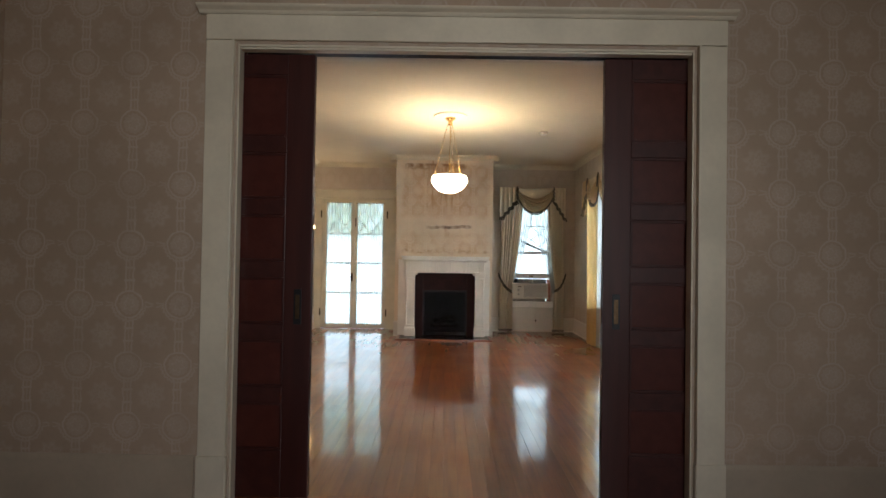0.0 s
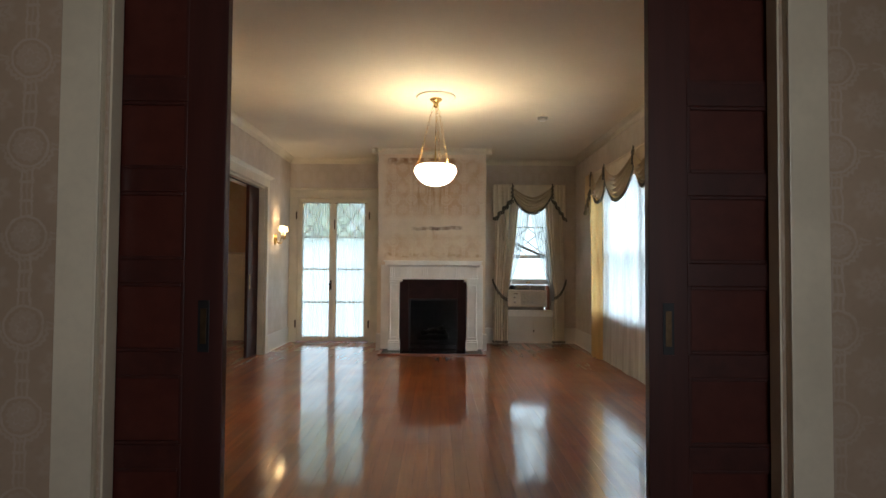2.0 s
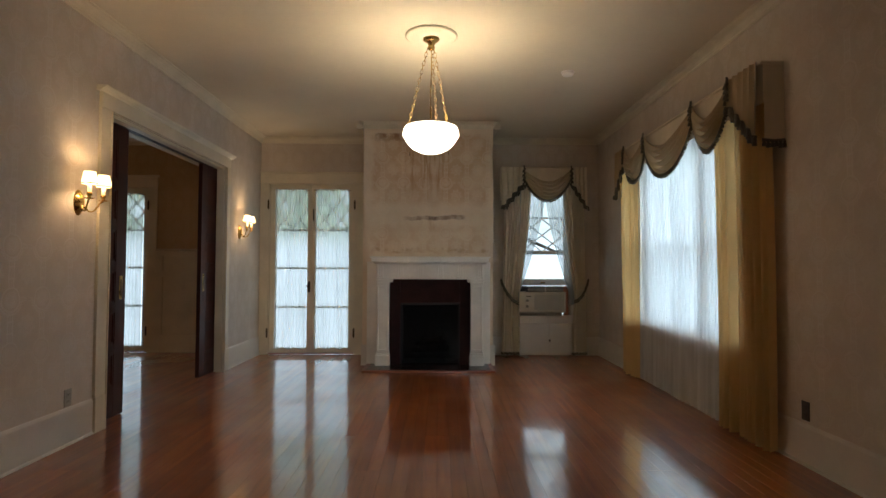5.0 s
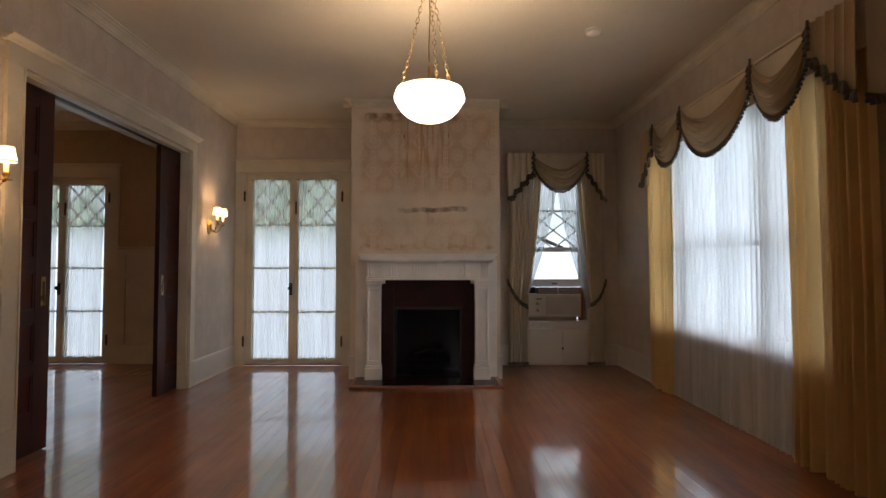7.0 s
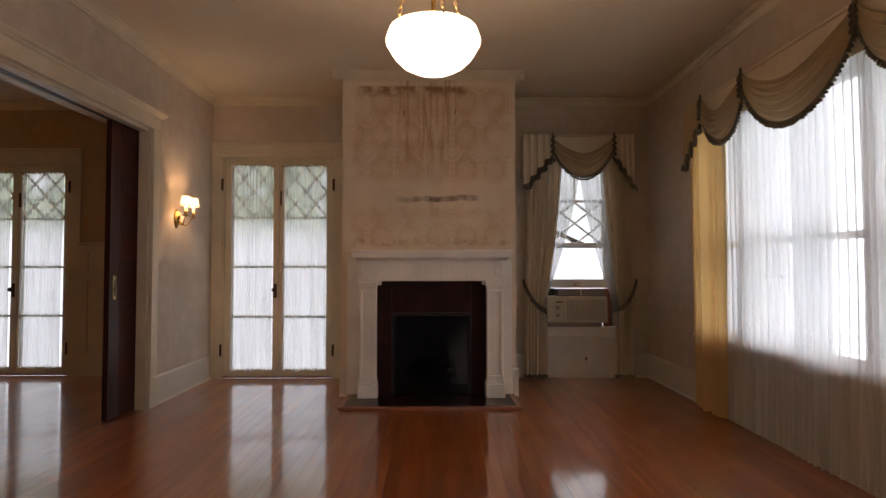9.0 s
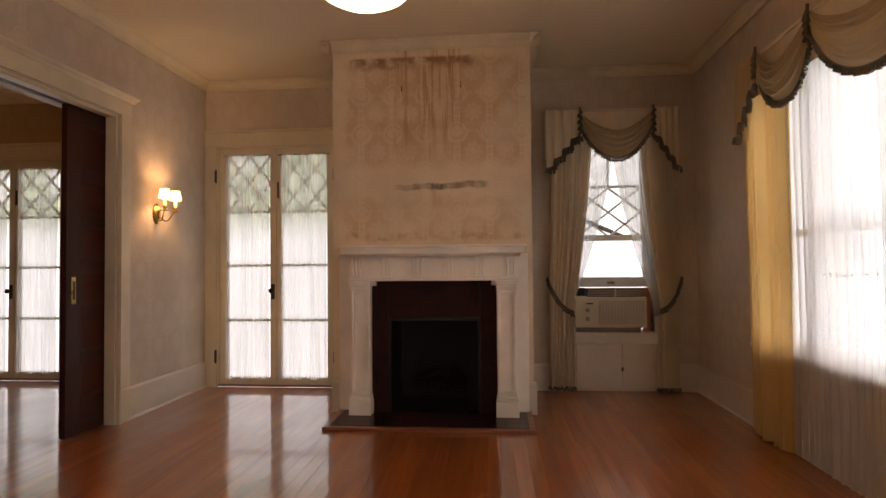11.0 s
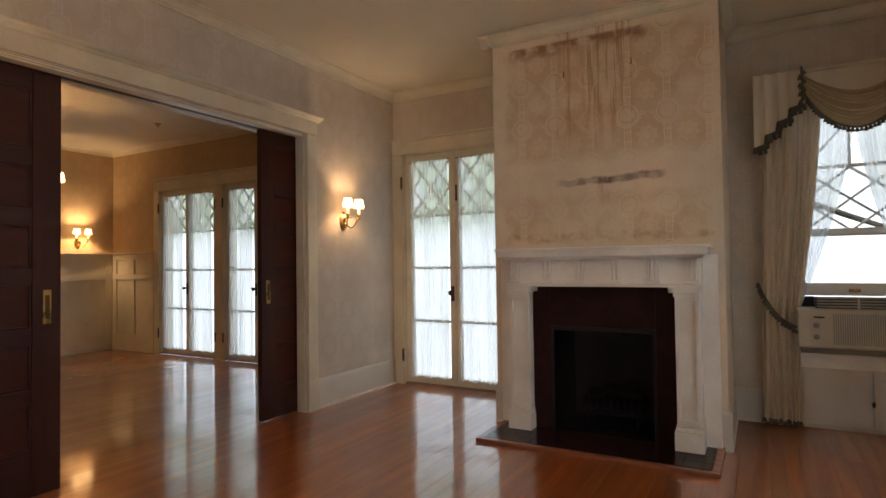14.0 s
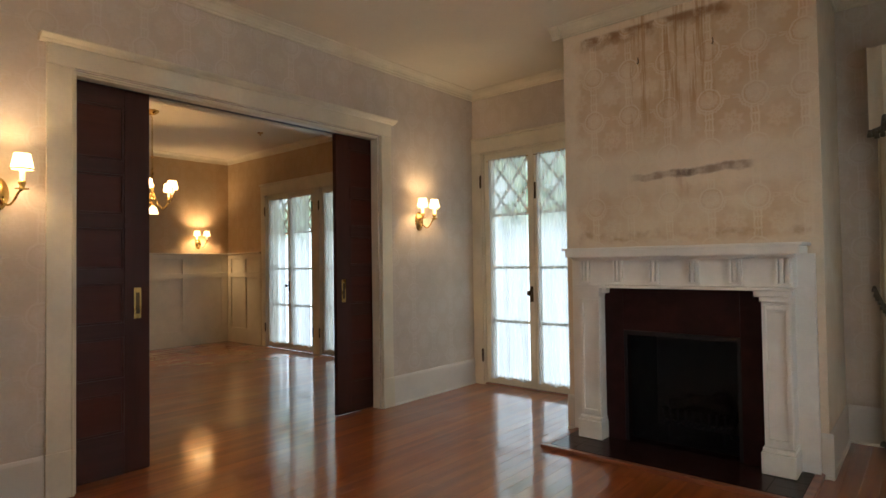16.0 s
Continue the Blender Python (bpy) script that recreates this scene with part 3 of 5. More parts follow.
# ---- french doors, windows ----
def lattice(bm, x0, x1, z0, z1, nx, nz, w, y0, y1):
    """Diagonal glazing bars, as crossing diamonds in a rectangle."""
    dx, dz = (x1 - x0) / nx, (z1 - z0) / nz
    segs = []
    for s in (1, -1):
        for k in range(-nz, nx + nz + 1):
            pts = []
            for j in range(nz + 1):
                pts.append((x0 + (k + s * j) * dx, z0 + j * dz))
            for (xa, za), (xb, zb) in zip(pts, pts[1:]):
                if min(xa, xb) >= x0 - 1e-6 and max(xa, xb) <= x1 + 1e-6:
                    segs.append((xa, za, xb, zb))
    for i, (xa, za, xb, zb) in enumerate(segs):
        d = Vector((xb - xa, zb - za)).normalized() * w / 2
        nrm = Vector((-d.y, d.x))
        off = 0.0006 * (i % 3)
        v = []
        for y in (y0 - off, y1 + off):
            for p in ((xa + nrm.x, za + nrm.y), (xa - nrm.x, za - nrm.y), (xb - nrm.x, zb - nrm.y), (xb + nrm.x, zb + nrm.y)):
                v.append(bm.verts.new((p[0], y, p[1])))
        for f in ((0, 1, 2, 3), (7, 6, 5, 4), (0, 4, 5, 1), (1, 5, 6, 2), (2, 6, 7, 3), (3, 7, 4, 0)):
            bm.faces.new([v[q] for q in f])
    return bm


def french_door(name, m, a, b, top, label):
    """A pair of glazed leaves: a latticed top light over three plain lights each."""
    t = thing(name, m, label, "french door", kind="structure")
    mid = (a + b) / 2
    cuts = (0.09, 0.652, 1.193, 1.726, top - 0.088)
    for n, (x0, x1) in enumerate(((a + 0.012, mid - 0.002), (mid + 0.002, b - 0.012))):
        g0, g1 = x0 + 0.085, x1 - 0.065
        if n:
            g0, g1 = x0 + 0.052, x1 - 0.075
        y0, y1 = 0.028, 0.070
        leaf = part("door_leaf", boxes((x0, g0, y0, y1, 0.018, top - 0.012), (g1, x1, y0, y1, 0.018, top - 0.012), (g0, g1, y0, y1, 0.018, cuts[0]), (g0, g1, y0, y1, cuts[-1], top - 0.012)), M_CREAM, t, "cream painted glazed leaf", bevel=0.003)
        for z in cuts[1:-1]:
            part("muntin", boxes((g0, g1, 0.034, 0.062, z - 0.013, z + 0.013)), M_CREAM, leaf, bevel=0.003)
        part("lattice", lattice(bmesh.new(), g0, g1, cuts[3] + 0.013, cuts[4], 2, 2, 0.018, 0.038, 0.060), M_CREAM, leaf, "diamond lattice of glazing bars")
        for lo, hi in zip(cuts, cuts[1:]):
            p = part("pane", boxes((g0, g1, 0.047, 0.050, lo, hi)), M_GLASS, leaf)
            p.visible_shadow = False
        hx = x0 - 0.014 if n == 0 else x1 + 0.014
        for z in (0.30, 2.08):
            bm = lathe(bmesh.new(), [(0, -0.070), (0.007, -0.065), (0.010, -0.055), (0.010, 0.055), (0.007, 0.065), (0, 0.070)], (hx, -0.028, z), 10)
            box(bm, hx - 0.016, hx + 0.004, -0.026, -0.0225, z - 0.055, z + 0.055)
            part("hinge", bm, M_BRONZE, leaf, "dark bronze hinge")
    # bolt on the meeting stile, knob with its plate
    part("surface_bolt", boxes((mid + 0.010, mid + 0.026, 0.014, 0.0275, 1.86, 2.02)), M_BRONZE, t, "dark bronze bolt", bevel=0.002)
    plate = part("lock_plate", boxes((mid - 0.055, mid - 0.020, 0.022, 0.0278, 0.86, 1.01)), M_BRONZE, t, "dark bronze lock plate", bevel=0.002)
    kb = lathe(bmesh.new(), [(0.008, 0), (0.008, 0.028), (0.020, 0.034), (0.026, 0.046), (0.020, 0.058), (0, 0.062)], n=14)
    kb.transform(Matrix.Translation((mid - 0.037, 0.022, 0.945)) @ Matrix.Rotation(radians(90), 4, "X"))
    part("knob", kb, M_BRONZE, plate, smooth=True)
    part("frame", boxes((a, a + 0.011, 0, 0.2, 0, top), (b - 0.011, b, 0, 0.2, 0, top), (a + 0.011, b - 0.011, 0, 0.2, top - 0.011, top)), M_CREAM, t)
    part("threshold", boxes((a, b, 0.0, 0.2, 0.0012, 0.016)), M_BORDER, t, "worn wooden threshold", bevel=0.003)
    return t


def fold(u, n, seed, sharp=1.0):
    """Uneven gathers across a cloth."""
    w = u * n + 0.35 * math.sin(u * 5.1 + seed) + 0.22 * math.sin(u * 13.7 + 2 * seed)
    return math.sin(2 * math.pi * w) * (0.75 + 0.25 * math.sin(u * 9.3 + seed * 3)) ** sharp


def leaf_sheer(m, x0, x1, z0, z1, seed, label):
    t = thing("sheer_curtain", m, label, "curtain", "sheers on the french doors")
    def at(u, v):
        gather = 1 - 0.03 * math.sin(math.pi * v)
        x = (x0 + x1) / 2 + (u - 0.5) * (x1 - x0) * gather
        z = z1 + (z0 - z1) * v + (0.012 * math.sin(u * 17 + seed) if v > 0.97 else 0)
        return (x, -0.010 - 0.011 * fold(u, 10.5, seed) * (0.6 + 0.5 * v) - 0.006 * math.sin(3 * v + seed), z)
    part("cloth", sheet(bmesh.new(), 110, 20, at), M_SHEER, t, smooth=True)
    part("rod", tube(bmesh.new(), [(x0 - 0.02, 0.0, z1 - 0.012), (x1 + 0.02, 0.0, z1 - 0.012)], 0.005), M_BRASS, t, "thin brass rod")
    return t


def french_set(n, m, a, b, top, label):
    french_door(f"door_{n}", m, a, b, top, label)
    mid = (a + b) / 2
    for k, (x0, x1) in enumerate(((a + 0.085, mid - 0.060), (mid + 0.045, b - 0.075))):
        leaf_sheer(m @ pose(0, 0.002, 0), x0, x1, 0.085, top - 0.080, n * 3.1 + k * 1.7, "white sheer curtain gathered over a french door leaf")


DOORS = "cream french doors with lattice top lights and sheers, shut"
french_set(1, on_north(0, YB), *FRENCH, DOORS)
french_set(2, on_north(0, DN), *DFR[0], DOORS)
french_set(3, on_north(0, DN), *DFR[1], DOORS)
# casings of the french doors
t = thing("french_casing", on_north(0, YB), "cream painted casing round the french doors", "door casing", kind="structure")
part("leg", boxes((XL + 0.001, FRENCH[0], -0.022, 0, 0, FRENCH[2])), M_CREAM, t, bevel=0.003)
part("leg", boxes((FRENCH[1], BX0 - 0.001, -0.022, 0, 0, FRENCH[2])), M_CREAM, t, bevel=0.003)
part("head", boxes((XL + 0.001, BX0 - 0.001, -0.026, 0, FRENCH[2] + 0.002, FRENCH[2] + 0.135)), M_CREAM, t, bevel=0.003)
part("cap", boxes((XL + 0.001, BX0 - 0.001, -0.042, 0, FRENCH[2] + 0.136, FRENCH[2] + 0.160)), M_CREAM, t, bevel=0.006)
t = thing("french_casing", on_north(0, DN), "cream painted casing round two pairs of french doors", "door casing", kind="structure")
dt = DFR[0][2]
part("leg", boxes((DFR[0][0] - 0.12, DFR[0][0], -0.022, 0, 0, dt)), M_CREAM, t, bevel=0.003)
part("mullion", boxes((DFR[0][1], DFR[1][0], -0.022, 0, 0, dt)), M_CREAM, t, bevel=0.003)
part("leg", boxes((DFR[1][1], DFR[1][1] + 0.12, -0.022, 0, 0, dt)), M_CREAM, t, bevel=0.003)
part("head", boxes((DFR[0][0] - 0.12, DFR[1][1] + 0.12, -0.026, 0, dt + 0.002, dt + 0.15)), M_CREAM, t, bevel=0.003)
part("cap", boxes((DFR[0][0] - 0.14, DFR[1][1] + 0.14, -0.045, 0, dt + 0.151, dt + 0.180)), M_CREAM, t, bevel=0.006)

# north window: latticed upper sash, raised lower sash over the cooler
wx0, wx1, wz0, wz1 = NWIN
t = thing("window_1", on_north(0, YB), "white double-hung window with a latticed upper sash, raised", "window", kind="structure")
part("frame", boxes((wx0, wx0 + 0.03, 0, 0.2, wz0, wz1), (wx1 - 0.03, wx1, 0, 0.2, wz0, wz1), (wx0 + 0.03, wx1 - 0.03, 0, 0.2, wz1 - 0.03, wz1)), M_WHITE, t)
up = part("upper_sash", boxes((wx0 + 0.031, wx0 + 0.075, 0.105, 0.145, 1.40, wz1 - 0.031), (wx1 - 0.075, wx1 - 0.031, 0.105, 0.145, 1.40, wz1 - 0.031), (wx0 + 0.075, wx1 - 0.075, 0.105, 0.145, 1.40, 1.44), (wx0 + 0.075, wx1 - 0.075, 0.105, 0.145, wz1 - 0.07, wz1 - 0.031)), M_WHITE, t, bevel=0.003)
part("muntin", boxes((wx0 + 0.075, wx1 - 0.075, 0.110, 0.140, 1.905, 1.930)), M_WHITE, up, bevel=0.003)
part("muntin", boxes((1.765, 1.785, 0.110, 0.140, 1.931, wz1 - 0.07)), M_WHITE, up, bevel=0.003)
part("lattice", lattice(bmesh.new(), wx0 + 0.075, wx1 - 0.075, 1.44, 1.905, 2, 2, 0.016, 0.113, 0.137), M_WHITE, up, "diamond lattice of glazing bars")
p = part("pane", boxes((wx0 + 0.075, wx1 - 0.075, 0.124, 0.127, 1.44, wz1 - 0.07)), M_GLASS, up)
p.visible_shadow = False
lo = part("lower_sash", boxes((wx0 + 0.031, wx0 + 0.075, 0.060, 0.100, 0.962, 1.455), (wx1 - 0.075, wx1 - 0.031, 0.060, 0.100, 0.962, 1.455), (wx0 + 0.075, wx1 - 0.075, 0.060, 0.100, 0.962, 1.055), (wx0 + 0.075, wx1 - 0.075, 0.060, 0.100, 1.415, 1.455)), M_WHITE, t, bevel=0.003)
p = part("pane", boxes((wx0 + 0.075, wx1 - 0.075, 0.079, 0.082, 1.055, 1.415)), M_GLASS, lo)
p.visible_shadow = False
part("sash_lift", boxes((1.74, 1.81, 0.046, 0.0595, 0.992, 1.012)), M_BRASS, lo, "small brass sash lift", bevel=0.003)
part("sill", boxes((wx0 - 0.13, wx1 + 0.13, -0.06, 0.2, wz0 - 0.032, wz0 - 0.001)), M_WHITE, t, bevel=0.006)
part("apron", boxes((wx0 - 0.10, wx1 + 0.10, -0.020, 0, wz0 - 0.11, wz0 - 0.033)), M_WHITE, t, bevel=0.003)
part("casing_leg", boxes((wx0 - 0.12, wx0, -0.022, 0, wz0, wz1)), M_WHITE, t, bevel=0.003)
part("casing_leg", boxes((wx1, wx1 + 0.12, -0.022, 0, wz0, wz1)), M_WHITE, t, bevel=0.003)
part("casing_head", boxes((wx0 - 0.12, wx1 + 0.12, -0.024, 0, wz1 + 0.001, wz1 + 0.13)), M_WHITE, t, bevel=0.003)
part("apron_rail", boxes((wx0 - 0.06, wx1 + 0.06, -0.018, 0, 0.452, wz0 - 0.112 + 0.004)), M_WHITE, t, bevel=0.003)
for x0, x1 in ((wx0 - 0.06, 1.853), (1.857, wx1 + 0.06)):
    part("panel_below", boxes((x0, x1, -0.014, 0, 0.030, 0.448)), M_BASE, t, "aged white board under the sill", bevel=0.002)
part("latch", boxes((1.848, 1.862, -0.026, -0.0145, 0.185, 0.225), (1.842, 1.868, -0.022, -0.0145, 0.198, 0.212)), M_BRONZE, t, "small dark latch", bevel=0.002)

# east window: three lights
ey0, ey1, ez0, ez1 = EWIN
t = thing("window_2", on_east(XR, 0), "wide white three-light window behind sheers", "window", kind="structure")
lights = ((-ey1, -8.42), (-8.34, -7.14), (-7.06, -ey0))
part("frame", boxes((-ey1, -ey1 + 0.03, 0, 0.19, ez0, ez1), (-ey0 - 0.03, -ey0, 0, 0.19, ez0, ez1), (-ey1 + 0.03, -ey0 - 0.03, 0, 0.19, ez1 - 0.03, ez1)), M_WHITE, t)
for x in (-8.38, -7.10):
    part("mullion", boxes((x - 0.04, x + 0.04, 0.0, 0.19, ez0, ez1 - 0.031)), M_WHITE, t, bevel=0.003)
for a, b in lights:
    a2, b2 = (a + 0.031 if a == -ey1 else a + 0.001), (b - 0.031 if b == -ey0 else b - 0.001)
    for z0, z1, y in ((ez0 + 0.001, 1.39, 0.06), (1.35, ez1 - 0.031, 0.10)):
        s = part("sash", boxes((a2, a2 + 0.045, y, y + 0.038, z0, z1), (b2 - 0.045, b2, y, y + 0.038, z0, z1), (a2 + 0.045, b2 - 0.045, y, y + 0.038, z0, z0 + 0.045), (a2 + 0.045, b2 - 0.045, y, y + 0.038, z1 - 0.045, z1)), M_WHITE, t, bevel=0.003)
        p = part("pane", boxes((a2 + 0.045, b2 - 0.045, y + 0.017, y + 0.020, z0 + 0.045, z1 - 0.045)), M_GLASS, s)
        p.visible_shadow = False
part("sill", boxes((-ey1 - 0.10, -ey0 + 0.10, -0.035, 0.19, ez0 - 0.035, ez0 - 0.001)), M_WHITE, t, bevel=0.006)
part("casing_leg", boxes((-ey1 - 0.12, -ey1, -0.02, 0, ez0, ez1)), M_WHITE, t, bevel=0.003)
part("casing_leg", boxes((-ey0, -ey0 + 0.12, -0.02, 0, ez0, ez1)), M_WHITE, t, bevel=0.003)


# ---- curtains ----
def tassels(bm, pts, size=0.024):
    """Bobbles and drops under a braid along points."""
    for k, p in enumerate(pts):
        s = size * (0.85 + 0.3 * ((k * 37) % 10) / 10)
        lathe(bm, [(0, 0.004), (0.006, 0), (0.011, -0.25 * s), (0.008, -0.45 * s), (0.013, -0.6 * s), (0.015, -1.25 * s), (0, -1.3 * s)], p, 6)
    return bm


def along(pts, gap):
    """Points at even gaps on a polyline."""
    out, left = [], 0.0
    for a, b in zip(pts, pts[1:]):
        a, b = Vector(a), Vector(b)
        d = (b - a).length
        while left < d:
            out.append(a.lerp(b, left / d))
            left += gap
        left -= d
    return out


def swag(t, x0, x1, ztop, drop, y, seed, material=M_SWAG, base=0.10):
    """Draped swag hung from two points, with folds that run across it and a fringe."""
    def at(u, v):
        w = 4 * u * (1 - u)
        sag = drop * (0.42 + 0.58 * v)
        z = ztop - 0.02 - sag * w ** 0.85 - 0.10 * v * (1 - w)
        yy = y - 0.018 - (0.050 * math.sin(math.pi * min(1, v * 0.9 + 0.1)) + 0.026 * math.sin(v * 2 * math.pi * 5 + seed + 0.6 * math.sin(u * 6))) * w ** 0.7 - 0.012 * abs(math.sin(v * 22))
        x = x0 + (x1 - x0) * (u + 0.03 * math.sin(2 * math.pi * u) * (1 - v))
        return (x, yy, z)
    s = part("swag", sheet(bmesh.new(), 36, 44, at), material, t, "swag in soft folds", smooth=True)
    edge = [at(i / 30, 1.0) for i in range(31)]
    bm = tube(bmesh.new(), edge, 0.008, 6)
    tassels(bm, [Vector(p) - Vector((0, 0.004, 0.006)) for p in along(edge, 0.026)])
    part("fringe", bm, M_FRINGE, s, "dark olive tasselled fringe", smooth=True)


def jabot(t, x0, x1, ztop, z_in, z_out, y, pleats, seed, material=M_DRAPE_N):
    """Pleated tail, short at x0 and long at x1, with a fringed stepped hem."""
    def at(u, v):
        x = x0 + (x1 - x0) * u
        step = math.floor(u * pleats * 0.999) / max(1, pleats - 1)
        zb = z_in + (z_out - z_in) * (0.35 * u + 0.65 * min(1, step))
        tri = abs(((u * pleats) % 1.0) - 0.5) * 2
        return (x, y - 0.012 - 0.022 * tri ** 2 - 0.010 * v, ztop + (zb - ztop) * v)
    s = part("jabot", sheet(bmesh.new(), 16 * pleats, 12, at), material, t, "pleated tail", smooth=False)
    edge = [at(i / 40, 1.0) for i in range(41)]
    bm = tube(bmesh.new(), edge, 0.012, 6)
    tassels(bm, [Vector(p) + Vector((0, -0.006, 0.010)) for p in along(edge, 0.030)], 0.036)
    tassels(bm, [Vector(p) + Vector((0.013, -0.012, -0.004)) for p in along(edge, 0.034)], 0.040)
    part("fringe", bm, M_FRINGE, s, "dark olive tasselled fringe", smooth=True)


def cord(t, x, y, z0, z1):
    """Fringed cord where two drapes meet."""
    bm = tube(bmesh.new(), [(x, y, z1 + 0.012), (x + 0.004, y - 0.008, (z0 + z1) / 2), (x, y - 0.006, z0)], 0.010, 6)
    tassels(bm, [(x + 0.012 * (-1) ** i, y - 0.010, z1 - 0.02 - i * (z1 - z0) / 8) for i in range(8)], 0.026)
    part("cord", bm, M_FRINGE, t, "dark olive fringed cord", smooth=True)


def drape(m, x_top, x_tie, x_bot, ztop, ztie, zbot, y, pleats, seed, material, label, group, tie=None):
    """Full-length curtain; each x pair gives its edges at the top, the tieback and the hem."""
    t = thing("curtain", m, label, "curtain", group)
    def at(u, v):
        z = ztop + (zbot - ztop) * v
        vt = (ztop - ztie) / (ztop - zbot)
        if v < vt:
            k = (v / vt) ** 1.6
            l, r = (x_top[i] + (x_tie[i] - x_top[i]) * k for i in (0, 1))
        else:
            k = min(1, (v - vt) / (1 - vt) * 1.6) ** 0.8
            l, r = (x_tie[i] + (x_bot[i] - x_tie[i]) * k for i in (0, 1))
        width = abs(r - l)
        amp = 0.052 if tie is None else 0.022 + 0.014 * min(1, width / 0.3)
        return (l + (r - l) * u, y - amp * fold(u, pleats, seed) - 0.008 * math.sin(4 * v + seed), z + (0.006 * fold(u, pleats, seed + 1) if v > 0.99 else 0))
    c = part("cloth", sheet(bmesh.new(), pleats * 14, 40, at), material, t, smooth=True)
    hem = [at(i / 60, 1.0) for i in range(61)]
    if tie is not None:
        part("fringe", tassels(bmesh.new(), [Vector(p) + Vector((0, 0, 0.02)) for p in along(hem, 0.03)], 0.024), M_FRINGE, c, "dark olive fringe at the hem", smooth=True)
        (xa, za), (xb, zb) = tie
        pts = []
        for i in range(17):
            u = i / 16
            pts.append((xa + (xb - xa) * u, y - 0.05 - 0.015 * math.sin(math.pi * u), za + (zb - za) * (u ** 0.75) - 0.05 * math.sin(math.pi * u)))
        bm = tube(bmesh.new(), pts, 0.011, 6)
        tassels(bm, [Vector(p) for p in along(pts, 0.028)], 0.034)
        part("tieback", bm, M_FRINGE, t, "dark olive tasselled tieback", smooth=True)
    return t


def sheer_panel(m, top, mid, bot, ztop, zmid, zbot, y, pleats, seed, label, group, deep=0.019):
    t = thing("sheer_curtain", m, label, "curtain", group)
    def at(u, v):
        z = ztop + (zbot - ztop) * v
        vm = (ztop - zmid) / (ztop - zbot)
        a, b, k = (top, mid, (v / vm) ** 1.5) if v < vm else (mid, bot, (v - vm) / max(1e-6, 1 - vm))
        l, r = (a[i] + (b[i] - a[i]) * k for i in (0, 1))
        return (l + (r - l) * u, y - deep * fold(u, pleats, seed) - 0.006 * math.sin(5 * v + seed), z)
    part("cloth", sheet(bmesh.new(), pleats * 12, 30, at), M_SHEER, t, smooth=True)
    return t


# north window dressing
NG = "dressing of the small window"
PZ = 2.60
t = thing("valance", on_north(0, YB), "ivory swag valance with pleated tails and dark tassel fringe", "valance", NG)
part("pelmet_board", boxes((1.165, 2.345, -0.15, -0.001, PZ - 0.02, PZ)), M_DRAPE_N, t, bevel=0.004)
part("backing", boxes((1.165, 2.345, -0.130, -0.122, 2.36, PZ - 0.021)), M_DRAPE_N, t, "flat ivory cloth face")
for x in (1.166, 2.336):
    part("return", boxes((x, x + 0.008, -0.121, -0.001, 2.15, PZ - 0.021)), M_DRAPE_N, t)
swag(t, 1.47, 2.13, PZ, 0.44, -0.150, 0.4)
jabot(t, 1.475, 1.168, PZ - 0.002, 2.34, 2.05, -0.150, 4, 1.0)
jabot(t, 2.125, 2.342, PZ - 0.002, 2.34, 2.05, -0.150, 4, 2.0)
cord(t, 1.475, -0.195, 2.36, PZ)
cord(t, 2.125, -0.195, 2.36, PZ)
drape(on_north(0, YB), (1.21, 1.60), (1.19, 1.42), (1.18, 1.43), 2.56, 0.80, 0.03, -0.085, 8, 0.7, M_DRAPE_N, "ivory curtain tied back with a dark tasselled cord", NG, ((1.165, 1.06), (1.425, 0.735)))
drape(on_north(0, YB), (2.02, 2.32), (2.19, 2.345), (2.15, 2.345), 2.56, 0.80, 0.03, -0.085, 8, 2.9, M_DRAPE_N, "ivory curtain tied back with a dark tasselled cord", NG, ((2.365, 1.06), (2.17, 0.76)))
sheer_panel(on_north(0, YB), (1.42, 1.80), (1.38, 1.43), (1.38, 1.42), 2.34, 0.86, 0.70, -0.045, 10, 0.3, "white sheer curtain tied back at the window", NG)
sheer_panel(on_north(0, YB), (1.78, 2.14), (2.12, 2.22), (2.14, 2.20), 2.34, 0.86, 0.70, -0.045, 10, 1.3, "white sheer curtain tied back at the window", NG)

# east window dressing; x runs along -y here
EG = "dressing of the wide window"
VZ = 2.552
t = thing("valance", on_east(XR, 0), "gold swag valance with pleated tails and dark tassel fringe", "valance", EG)
EX0, EX1, EF = -8.93, -5.98, -0.150
part("pelmet_board", boxes((EX0, EX1, EF, -0.001, VZ - 0.02, VZ)), M_DRAPE_N, t, bevel=0.004)
part("backing", boxes((EX0, EX1, EF + 0.012, EF + 0.019, 2.28, VZ - 0.021)), M_DRAPE_N, t, "flat ivory cloth face")
for x in (EX0 + 0.001, EX1 - 0.009):
    part("return", boxes((x, x + 0.008, EF + 0.020, -0.001, 2.03, VZ - 0.021)), M_DRAPE_N, t)
bm = tube(bmesh.new(), [(EX1 + 0.002, EF, 2.035), (EX1 + 0.002, -0.075, 2.028), (EX1 + 0.002, -0.004, 2.035)], 0.010, 6)
tassels(bm, [(EX1 + 0.004, EF + 0.01 + 0.027 * i, 2.03) for i in range(6)], 0.036)
part("return_fringe", bm, M_FRINGE, t, "dark olive tasselled fringe", smooth=True)
swag(t, -8.61, -8.00, VZ, 0.40, EF, 0.3)
swag(t, -8.00, -6.92, VZ, 0.47, EF, 1.4)
swag(t, -6.92, -6.34, VZ, 0.42, EF, 2.2)
jabot(t, -8.61, -8.925, VZ - 0.002, 2.32, 2.04, EF - 0.004, 4, 1.0, M_SWAG)
